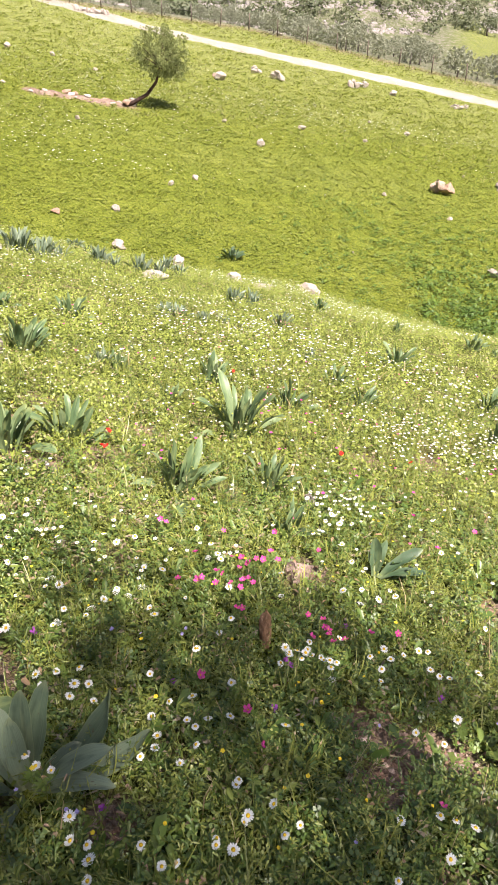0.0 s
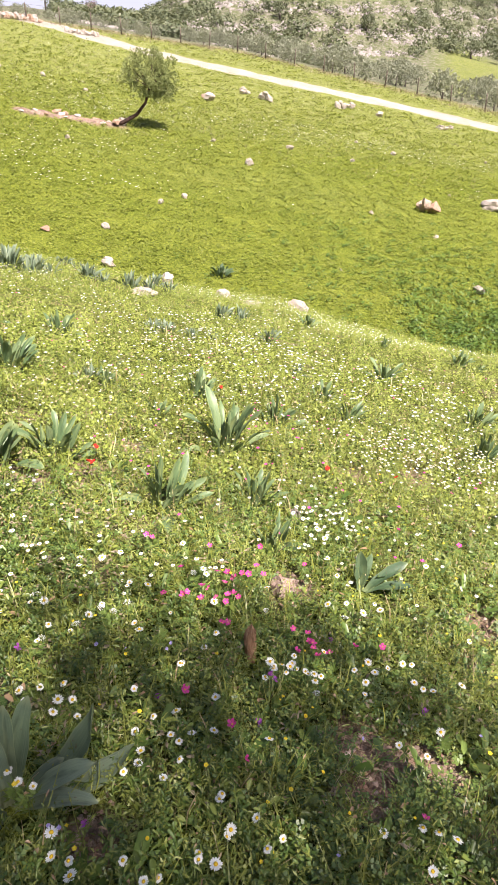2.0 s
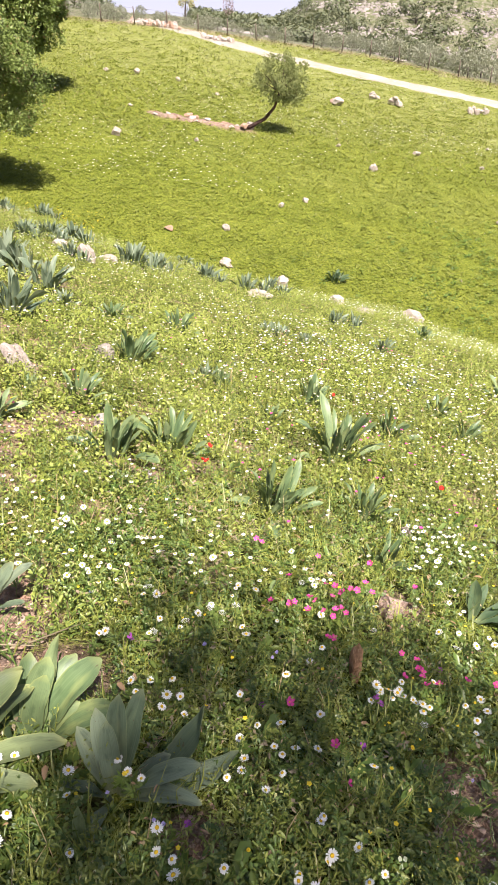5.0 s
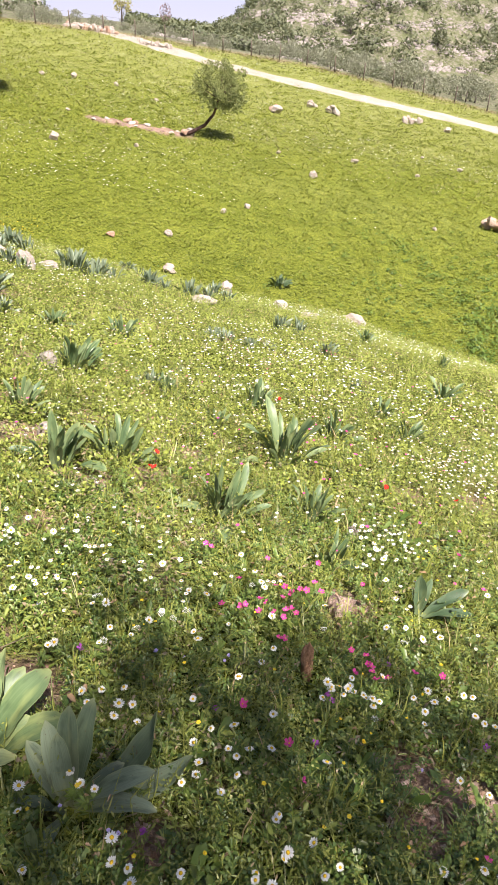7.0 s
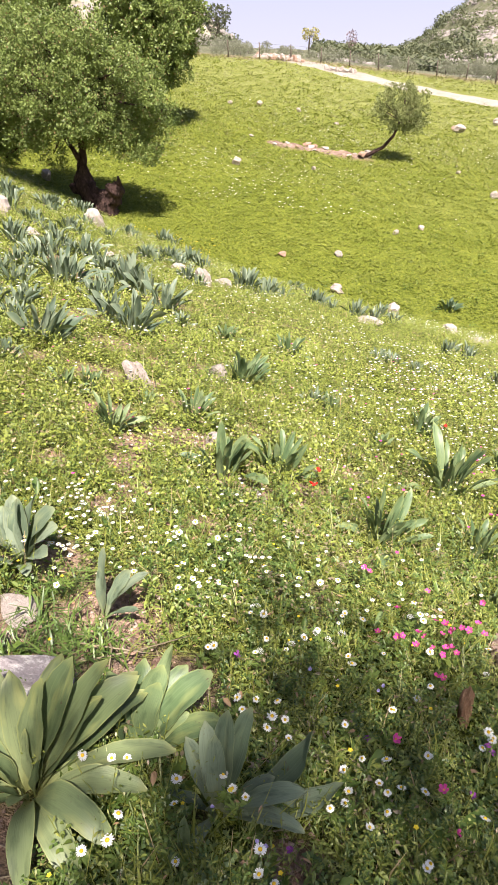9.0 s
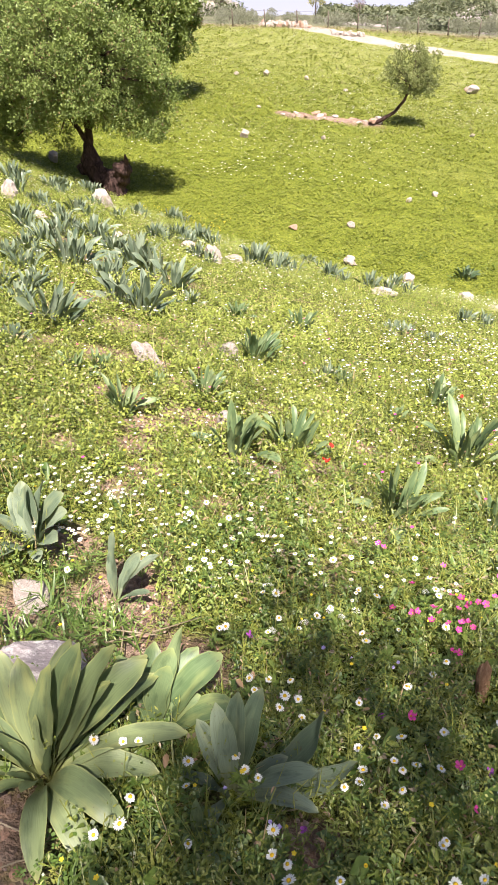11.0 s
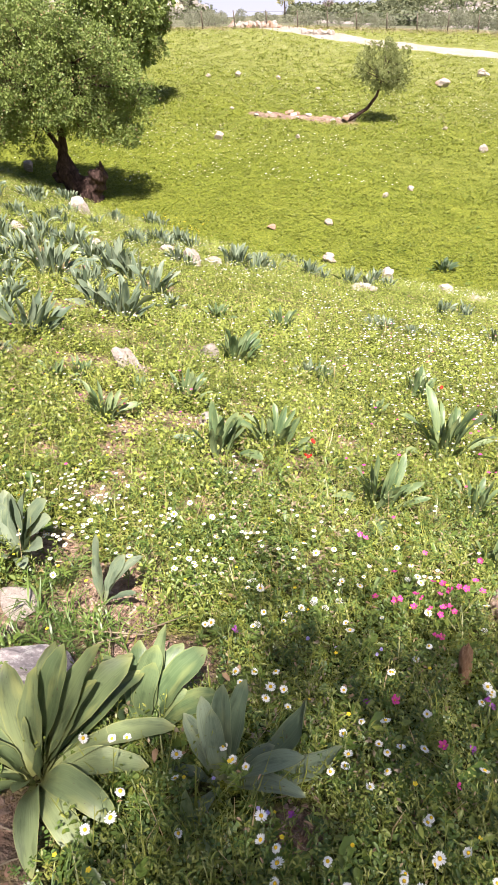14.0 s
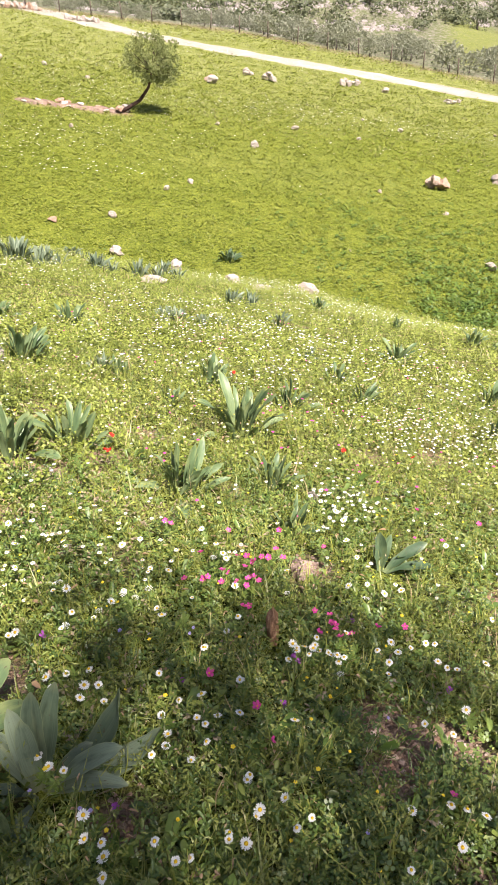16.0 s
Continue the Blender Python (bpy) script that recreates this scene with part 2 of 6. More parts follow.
DRYGRASS = leaf_material("dry_grass", (0.19, 0.15, 0.085), (0.29, 0.235, 0.15), (0.40, 0.34, 0.23), 0.3)
BLOSSOM = leaf_material("yellow_tree_crown", (0.29, 0.27, 0.09), (0.38, 0.35, 0.13), (0.46, 0.43, 0.19), 0.5)
TWIGS = leaf_material("bare_twigs", (0.20, 0.13, 0.14), (0.27, 0.19, 0.20), (0.33, 0.25, 0.25), 0.5)
LIMESTONE = stone_material("pale_limestone", (0.19, 0.152, 0.125), (0.33, 0.278, 0.238), (0.465, 0.412, 0.362), (0.16, 0.128, 0.10))
REDSTONE = stone_material("reddish_limestone", (0.17, 0.095, 0.062), (0.30, 0.18, 0.12), (0.41, 0.29, 0.22), (0.13, 0.08, 0.06))
PINKSTONE = stone_material("pink_limestone", (0.27, 0.17, 0.125), (0.42, 0.295, 0.23), (0.55, 0.44, 0.37), (0.20, 0.13, 0.10), 9.0)
GREYSTONE = stone_material("grey_lichen_stone", (0.14, 0.115, 0.12), (0.22, 0.18, 0.185), (0.66, 0.62, 0.58), (0.10, 0.075, 0.08), 4.2, 0.60)
LEDGE = stone_material("hill_ledges", (0.15, 0.133, 0.115), (0.22, 0.198, 0.177), (0.30, 0.273, 0.25), (0.16, 0.135, 0.11), 0.4)
SQUILL = squill_material("squill_leaf", (0.064, 0.112, 0.046), (0.114, 0.171, 0.073), (0.185, 0.242, 0.112), (0.29, 0.33, 0.12))
SQUILL_DARK = squill_material("squill_leaf_dark", (0.040, 0.072, 0.034), (0.062, 0.104, 0.050), (0.098, 0.145, 0.074), (0.17, 0.21, 0.09))
SQUILL_FAR = squill_material("squill_leaf_bluish", (0.072, 0.108, 0.064), (0.128, 0.172, 0.106), (0.215, 0.262, 0.175), (0.25, 0.28, 0.14))
RUST = stone_material("rusty_stone", (0.20, 0.105, 0.055), (0.36, 0.20, 0.11), (0.47, 0.30, 0.19), (0.16, 0.09, 0.05), 5.0)
SQUILL_BIG = squill_material("squill_leaf_yellowish", (0.090, 0.130, 0.056), (0.135, 0.180, 0.078), (0.190, 0.230, 0.105), (0.34, 0.35, 0.12))
BARK = bark_material("dark_bark", (0.020, 0.012, 0.010), (0.14, 0.085, 0.070))
BARK_GREY = bark_material("grey_bark", (0.06, 0.05, 0.04), (0.20, 0.17, 0.14), 14.0)
STEM = leaf_material("flower_stem", (0.07, 0.12, 0.02), (0.11, 0.17, 0.03), (0.16, 0.22, 0.05), 2.0)
WHITE = petal_material("white_petals", (0.86, 0.86, 0.82))
DISC = petal_material("yellow_disc", (0.75, 0.48, 0.02), None, 0.1)
PINK = petal_material("pink_petals", (0.78, 0.10, 0.36), (0.55, 0.03, 0.25))
RED = petal_material("red_petals", (0.78, 0.035, 0.02))
YELLOW = petal_material("yellow_petals", (0.85, 0.64, 0.04))
PURPLE = petal_material("purple_petals", (0.40, 0.10, 0.42))
LILAC = petal_material("lilac_petals", (0.50, 0.42, 0.72))
WOOD = bark_material("weathered_post", (0.07, 0.05, 0.04), (0.22, 0.18, 0.14), 20.0)
WIRE = Nodes("rusty_wire").done((0.12, 0.10, 0.09), 0.6, 0.4)


# ---- the lie of the land ----
def smooth(t):
    t = np.clip(t, 0.0, 1.0)
    return t * t * (3 - 2 * t)


def wobble(x, y, size, seed=0.0):
    """Slow natural unevenness, about -1 to 1."""
    x, y = x / size + seed * 1.7, y / size - seed * 2.3
    return (np.sin(x * 1.3 + 0.7 * np.sin(y * 0.9 + seed)) + np.sin(y * 1.7 - 0.8 * np.sin(x * 1.1)) + np.sin((x + y) * 0.83 + 1.9 * seed)) / 3


FENCE_X = (-60, -30, -21, -14, 0, 12, 23.5, 40, 80)
FENCE_Y = (44, 51, 54, 57.5, 60, 54.5, 48, 39, 20)


def beyond(x, y):
    """Metres past the fence that closes the field."""
    return y - np.interp(x, FENCE_X, FENCE_Y)


def bank_height(x, y):
    x, y = np.clip(x, -16, 9), np.clip(y, -25, 26)
    return -0.0213 - 0.1708 * x - 0.2435 * y + 0.0097 * x * x + 0.003 * x * y - 0.0021 * y * y - 0.19 * np.clip(x - 1, 0, 9) * smooth((y - 7) / 6.5)


def field_height(x, y):
    x = np.clip(x, -32, 36)
    return -5.4 - 0.12 * x + 0.08 * np.minimum(y, np.interp(x, FENCE_X, FENCE_Y)) + 0.10 * wobble(x, y, 5.0, 0.4)


def land(x, y):
    """Height of the ground, without the plants."""
    x, y = np.asarray(x, float), np.asarray(y, float)
    n, f = bank_height(x, y), field_height(x, y)
    k = np.clip(0.5 + (n - f) / 0.5, 0, 1)
    z = f + (n - f) * k + 0.125 * k * (1 - k)
    v = beyond(x, y)
    z = z + (-3.8 - z) * smooth((v - 4) / 60) * smooth((x + 25) / 45)
    d = np.hypot(x, y)
    # the rocky hill, the one behind it, and the low rise on the other side
    ridge = smooth((x + 20.5) / 33 + 0.05 * wobble(x, y, 9, 1.0)) * smooth((y - 88 - 0.25 * x) / 62) * (1 - smooth((x - 12) / 40))
    z = z + 25 * ridge * (1 + 0.10 * wobble(x, y, 12, 2.0))
    z = z + 12.6 * smooth((y - 118) / 62) * smooth((x - 20) / 26) * (1 - smooth((x - 76) / 46)) * (1 + 0.08 * wobble(x, y, 17, 3.0))
    z = z + 16 * smooth((y - 70) / 26) * smooth((-x - 33) / 20) * (1 - smooth((y - 100) / 16)) * (1 + 0.12 * wobble(x, y, 5, 4.0))
    # small hummocks underfoot
    near = 1 - smooth((d - 10) / 30)
    return z + (0.020 * wobble(x, y, 0.23, 5.0) + 0.03 * wobble(x, y, 0.8, 6.0)) * near


# ---- builders ----
rng = np.random.default_rng(7)


def mesh_of(name, verts, faces, material, smooth_shade=False, uv=None):
    me = bpy.data.meshes.new(name)
    me.from_pydata([tuple(map(float, v)) for v in verts], [], [tuple(map(int, f)) for f in faces])
    me.materials.append(material)
    if smooth_shade:
        me.shade_smooth()
    if uv is not None:
        layer = me.uv_layers.new(name="UVMap")
        loops = np.empty(len(me.loops), np.int32)
        me.loops.foreach_get("vertex_index", loops)
        layer.data.foreach_set("uv", np.asarray(uv, np.float32)[loops].ravel())
    me.update()
    return me


def bulk_mesh(name, verts, quads, material):
    """A large mesh of quads, from arrays."""
    me = bpy.data.meshes.new(name)
    verts, quads = np.asarray(verts, np.float32), np.asarray(quads, np.int32)
    me.vertices.add(len(verts))
    me.vertices.foreach_set("co", verts.ravel())
    me.loops.add(quads.size)
    me.loops.foreach_set("vertex_index", quads.ravel())
    me.polygons.add(len(quads))
    me.polygons.foreach_set("loop_start", np.arange(0, quads.size, 4, dtype=np.int32))
    me.materials.append(material)
    me.update(calc_edges=True)
    me.validate()
    return me


def part(name, me, parent, m=None, label=""):
    ob = new(name, me)
    ob.parent = parent
    if m is not None:
        ob.matrix_basis = m
    return tagged(ob, label)


def thing(name, x, y, label, category, group="", sink=0.0, turn=0.0, scale=1.0):
    ob = new(name)
    ob.empty_display_size = 0.05
    ob.location = (x, y, float(land(x, y)) - sink)
    ob.rotation_euler = (0, 0, turn)
    ob.scale = (scale, scale, scale)
    return tagged(ob, label, category, group)


def scatter(name, material, template, xy, size, label, category, tilt=0.35, lift=0.0, stretch=None, heights=None, seed=None):
    """Many copies of one small tuft, joined into one object of stuff."""
    tv, tq = template
    n = len(xy)
    g = rng if seed is None else np.random.default_rng(seed)
    yaw, lean, way = g.uniform(0, 2 * np.pi, n), g.normal(0, tilt, n), g.uniform(0, 2 * np.pi, n)
    c, s = np.cos(yaw), np.sin(yaw)
    v = tv[None] * size[:, None, None]
    if stretch is not None:
        v = v * np.stack([np.ones(n), np.ones(n), stretch], 1)[:, None, :]
    x = v[..., 0] * c[:, None] - v[..., 1] * s[:, None]
    y = v[..., 0] * s[:, None] + v[..., 1] * c[:, None]
    z = v[..., 2]
    x = x + z * (np.tan(np.clip(lean, -0.9, 0.9)) * np.cos(way))[:, None]
    y = y + z * (np.tan(np.clip(lean, -0.9, 0.9)) * np.sin(way))[:, None]
    base = land(xy[:, 0], xy[:, 1]) if heights is None else heights
    p = np.stack([x + xy[:, 0, None], y + xy[:, 1, None], z + base[:, None] + lift], -1).reshape(-1, 3)
    q = (tq[None] + (np.arange(n) * len(tv))[:, None, None]).reshape(-1, 4)
    ob = new(name, bulk_mesh(name, p, q, material))
    return tagged(ob, label, category, kind="stuff")


def leaflets(count, spread, height, length, width, seed, droop=0.5, rounded=False):
    """A low herb: a loose bunch of small folded leaves."""
    r = np.random.default_rng(seed)
    vs, qs = [], []
    for i in range(count):
        a, up = r.uniform(0, 2 * np.pi), r.uniform(0.15, 1.0)
        rad = spread * math.sqrt(r.uniform()) * (1.1 - 0.5 * up)
        o = np.array([rad * math.cos(a), rad * math.sin(a), height * up])
        a2 = a + r.normal(0, 0.9)
        d = np.array([math.cos(a2), math.sin(a2), r.normal(0.35, droop)])
        d /= np.linalg.norm(d)
        side = np.cross(d, (0, 0, 1))
        side /= np.linalg.norm(side) + 1e-9
        side = side + np.array([0, 0, r.normal(0, 0.4)])
        ln, w = length * r.uniform(0.6, 1.3), width * r.uniform(0.7, 1.3)
        k = len(vs)
        tip = o + d * ln + np.array([0, 0, -0.15 * ln])
        if rounded:
            up = np.array([0, 0, 0.35 * w])
            vs += [o, o + d * ln * 0.3 + side * w * 0.85 + up, o + d * ln * 0.72 + side * w + up, tip, o + d * ln * 0.72 - side * w + up, o + d * ln * 0.3 - side * w * 0.85 + up]
            qs += [(k, k + 1, k + 2, k + 3), (k, k + 3, k + 4, k + 5)]
        else:
            vs += [o, o + d * ln * 0.5 + side * w, tip, o + d * ln * 0.5 - side * w]
            qs.append((k, k + 1, k + 2, k + 3))
    return np.array(vs), np.array(qs)


def blades(count, spread, height, width, seed, bend=0.5):
    """A tuft of grass: narrow blades of two bent pieces."""
    r = np.random.default_rng(seed)
    vs, qs = [], []
    for i in range(count):
        a, h = r.uniform(0, 2 * np.pi), height * r.uniform(0.5, 1.15)
        o = np.array([spread * r.normal(0, 0.5), spread * r.normal(0, 0.5), 0.0])
        out, side = np.array([math.cos(a), math.sin(a), 0]), np.array([-math.sin(a), math.cos(a), 0]) * width * r.uniform(0.6, 1.2)
        b = bend * r.uniform(0.3, 1.5)
        p1 = o + out * b * h * 0.25 + np.array([0, 0, h * 0.6])
        p2 = o + out * b * h * 0.95 + np.array([0, 0, h * (1.0 - 0.3 * b)])
        k = len(vs)
        vs += [o - side * 0.7, o + side * 0.7, p1 + side, p1 - side, p2 + side * 0.12, p2 - side * 0.12]
        qs += [(k, k + 1, k + 2, k + 3), (k + 3, k + 2, k + 4, k + 5)]
    return np.array(vs), np.array(qs)


def stalks(count, spread, height, width, leaf, seed):
    """Upright stems with small narrow leaves along them."""
    r = np.random.default_rng(seed)
    vs, qs = [], []
    for i in range(count):
        o = np.array([spread * r.normal(0, 0.5), spread * r.normal(0, 0.5), 0.0])
        top = o + np.array([r.normal(0, 0.25), r.normal(0, 0.25), 1.0]) * height * r.uniform(0.6, 1.1)
        side = np.array([width, 0, 0]) if i % 2 else np.array([0, width, 0])
        k = len(vs)
        vs += [o - side, o + side, top + side * 0.6, top - side * 0.6]
        qs.append((k, k + 1, k + 2, k + 3))
        for j in range(6):
            f = 0.2 + 0.13 * j
            c = o + (top - o) * f
            a = j * 2.4 + i
            d = np.array([math.cos(a), math.sin(a), 0.7])
            sd = np.array([-math.sin(a), math.cos(a), 0]) * leaf * 0.22
            k = len(vs)
            vs += [c, c + d * leaf * 0.5 + sd, c + d * leaf, c + d * leaf * 0.5 - sd]
            qs.append((k, k + 1, k + 2, k + 3))
    return np.array(vs), np.array(qs)


def fan(n, r0, r1, a0=-50, a1=43, power=1.0):
    """Points over the part of the land in front, thinning out with distance by the power (0: even)."""
    u = rng.uniform(0, 1, n)
    p = 2 - power
    d = (r0 ** p + u * (r1 ** p - r0 ** p)) ** (1 / p)
    a = np.radians(rng.uniform(a0, a1, n))
    return np.stack([d * np.sin(a), d * np.cos(a)], 1)


def on_bank(xy):
    return bank_height(xy[:, 0], xy[:, 1]) > field_height(xy[:, 0], xy[:, 1]) + 0.02


def tube(points, radii, sides=8, knots=0.0, seed=0):
    """A bent, tapering limb."""
    r = np.random.default_rng(seed)
    vs, qs = [], []
    pts = [np.array(p, float) for p in points]
    for i, (p, rad) in enumerate(zip(pts, radii)):
        d = pts[min(i + 1, len(pts) - 1)] - pts[max(i - 1, 0)]
        d /= np.linalg.norm(d)
        u = np.cross(d, (0.3, 1, 0.2))
        u /= np.linalg.norm(u)
        w = np.cross(d, u)
        for j in range(sides):
            a = 2 * math.pi * j / sides
            vs.append(p + (u * math.cos(a) + w * math.sin(a)) * rad * (1 + knots * r.normal()))
    for i in range(len(pts) - 1):
        for j in range(sides):
            k = (j + 1) % sides
            qs.append((i * sides + j, i * sides + k, (i + 1) * sides + k, (i + 1) * sides + j))
    vs += [pts[0], pts[-1]]
    a, b, top = len(vs) - 2, len(vs) - 1, (len(pts) - 1) * sides
    for j in range(sides):
        k = (j + 1) % sides
        qs += [(k, j, a, a), (top + j, top + k, b, b)]
    return vs, qs


def gnarled(points, radii, seed, rings=26):
    """The same limb with many rings, lumps and folds, for old wood."""
    pts, rad = np.array(points, float), np.array(radii, float)
    t = np.linspace(0, len(pts) - 1, rings)
    k = np.arange(len(pts))
    path = np.stack([np.interp(t, k, pts[:, i]) for i in range(3)], 1)
    for _ in range(3):
        path[1:-1] = (path[:-2] + 2 * path[1:-1] + path[2:]) / 4
    rr = np.interp(t, k, rad)
    v, q = tube(path, rr, 18)
    out = []
    for i, p in enumerate(v):
        c = path[min(i // 18, rings - 1)] if i < rings * 18 else p
        d = np.array(p) - c
        n1, n2 = noise.noise(Vector(p) * 2.6 + Vector((seed, 0, 0))), noise.noise(Vector(p) * 7.0 + Vector((0, seed, 0)))
        out.append(c + d * (1 + 0.6 * n1 + 0.40 * n2))
    return out, q


def old_wood(name, limbs, material):
    vs, fs = [], []
    for i, (pts, radii) in enumerate(limbs):
        v, q = gnarled(pts, radii, i * 5.3 + 1)
        k = len(vs)
        vs += v
        fs += [tuple(dict.fromkeys(int(a) + k for a in f)) for f in q]
    return mesh_of(name, vs, fs, material, True)


def tubes_mesh(name, limbs, material, sides=8, knots=0.0):
    vs, fs = [], []
    for i, (pts, radii) in enumerate(limbs):
        v, q = tube(pts, radii, sides, knots, i)
        k = len(vs)
        vs += v
        fs += [tuple(dict.fromkeys(int(a) + k for a in f)) for f in q]
    return mesh_of(name, vs, fs, material, True)


def crown_mesh(name, lobes, leaf, per_lobe, material, seed, shell=0.55, twig=0.16):
    """Foliage: leaves in sprays on twigs over many uneven lobes (x, y, z, radius)."""
    r = np.random.default_rng(seed)
    pts, ways = [], []
    for x, y, z, rad in lobes:
        m = max(6, int(per_lobe / 9))
        d = r.normal(0, 1, (m, 3))
        d /= np.linalg.norm(d, axis=1)[:, None]
        d[:, 2] *= 0.85
        rr = rad * (shell + (1 - shell) * r.uniform(0, 1, m) ** 0.5) * r.uniform(0.82, 1.16, m)
        c = np.array([x, y, z]) + d * rr[:, None]
        c = np.repeat(c, 9, 0) + r.normal(0, twig, (m * 9, 3)) * rad * 0.6
        pts.append(c)
        ways.append(np.repeat(d, 9, 0))
    c, d = np.concatenate(pts), np.concatenate(ways)
    n = len(c)
    u = d * 0.9 + r.normal(0, 0.75, (n, 3)) + np.array([0, 0, 0.15])
    u /= np.linalg.norm(u, axis=1)[:, None]
    w = np.cross(u, r.normal(0, 1, (n, 3)))
    w /= np.linalg.norm(w, axis=1)[:, None] + 1e-9
    s = leaf * r.uniform(0.6, 1.35, n)[:, None]
    v = np.stack([c, c + u * s * 0.55 + w * s * 0.30, c + u * s, c + u * s * 0.55 - w * s * 0.30], 1).reshape(-1, 3)
    return bulk_mesh(name, v, np.arange(n * 4).reshape(n, 4), material)


def rock_mesh(name, seed, material, sub=3, rough=0.34, flat=1.0):
    """A broken stone of unit size: facets cut by planes, edges worn."""
    r = np.random.default_rng(seed)
    bm = bmesh.new()
    bmesh.ops.create_icosphere(bm, subdivisions=sub, radius=1.0)
    planes = []
    for i in range(9):
        d = r.normal(0, 1, 3)
        d /= np.linalg.norm(d)
        planes.append((Vector(d), r.uniform(0.34, 0.72)))
    for v in bm.verts:
        for d, h in planes:
            k = v.co.dot(d) - h
            if k > 0:
                v.co -= d * k * 0.88
        p = v.co * 2.4 + Vector((seed * 3.1, seed * 1.7, 0))
        v.co *= 1 + rough * 0.6 * noise.noise(p) + rough * 0.4 * noise.noise(p * 3.1)
        v.co.z *= flat
    lo = [min(v.co[i] for v in bm.verts) for i in range(3)]
    hi = [max(v.co[i] for v in bm.verts) for i in range(3)]
    for v in bm.verts:
        v.co = Vector([(v.co[i] - lo[i]) / (hi[i] - lo[i]) - (0.5 if i < 2 else 0.0) for i in range(3)])
    me = bpy.data.meshes.new(name)
    bm.to_mesh(me)
    bm.free()
    me.materials.append(material)
    return me


def leaf_mesh(name, seed, a0, a1, width, material, twist=0.2, wave=0.02, fold=0.13, steps=9, point=False):
    """One strap-shaped leaf of unit length that rises along z and arches towards x."""
    r = np.random.default_rng(seed)
    vs, qs, uv = [], [], []
    p, ph = np.zeros(3), r.uniform(0, 6.28)
    tw = twist * r.uniform(-1, 1)
    for i in range(steps + 1):
        t = i / steps
        a = math.radians(a0 + (a1 - a0) * t ** 1.4)
        d = np.array([math.sin(a), 0, math.cos(a)])
        up = np.array([-math.cos(a), 0, math.sin(a)])
        side = np.array([0, 1, 0]) * math.cos(tw * t) + up * math.sin(tw * t)
        w = 0.5 * width * (0.30 + 0.70 * float(smooth(t / 0.55))) * (1.0 if t < 0.58 else max(0.004, 1 - ((t - 0.58) / 0.421) ** 2.0) ** 0.5)
        if point and t > 0.45:
            w = 0.5 * width * (1 - ((t - 0.45) / 0.56) ** 1.7)
        for j, s in enumerate((-1, -0.5, 0, 0.5, 1)):
            edge = wave * (math.sin(t * 9 + ph + s * 1.5) + 0.5 * math.sin(t * 19 + ph * 2 - s)) * abs(s)
            vs.append(p + side * s * w + up * (abs(s) ** 1.3 * w * (fold * (1.2 - t) * 3.2 + 0.12) + edge))
            uv.append((0.5 + 0.5 * s, t))
        if i < steps:
            k = i * 5
            qs += [(k + j, k + j + 1, k + j + 6, k + j + 5) for j in range(4)]
        p = p + d / steps
    return mesh_of(name, vs, qs, material, True, uv)


# ---- the ground ----
# spots where stones and rosettes keep the herbs away: x, y, reach
CLEAR = [(-0.84, 0.80, 0.15), (-0.84, 0.70, 0.10), (-0.47, 0.96, 0.07), (-1.04, 1.05, 0.15), (-1.24, 1.33, 0.10), (0.19, 1.93, 0.08), (-0.78, 1.33, 0.05), (0.52, 2.0, 0.09), (-0.66, 0.62, 0.08), (0.29, 2.57, 0.05), (-0.32, 2.5, 0.08), (-0.91, 2.6, 0.05), (0.04, 1.53, 0.04)]


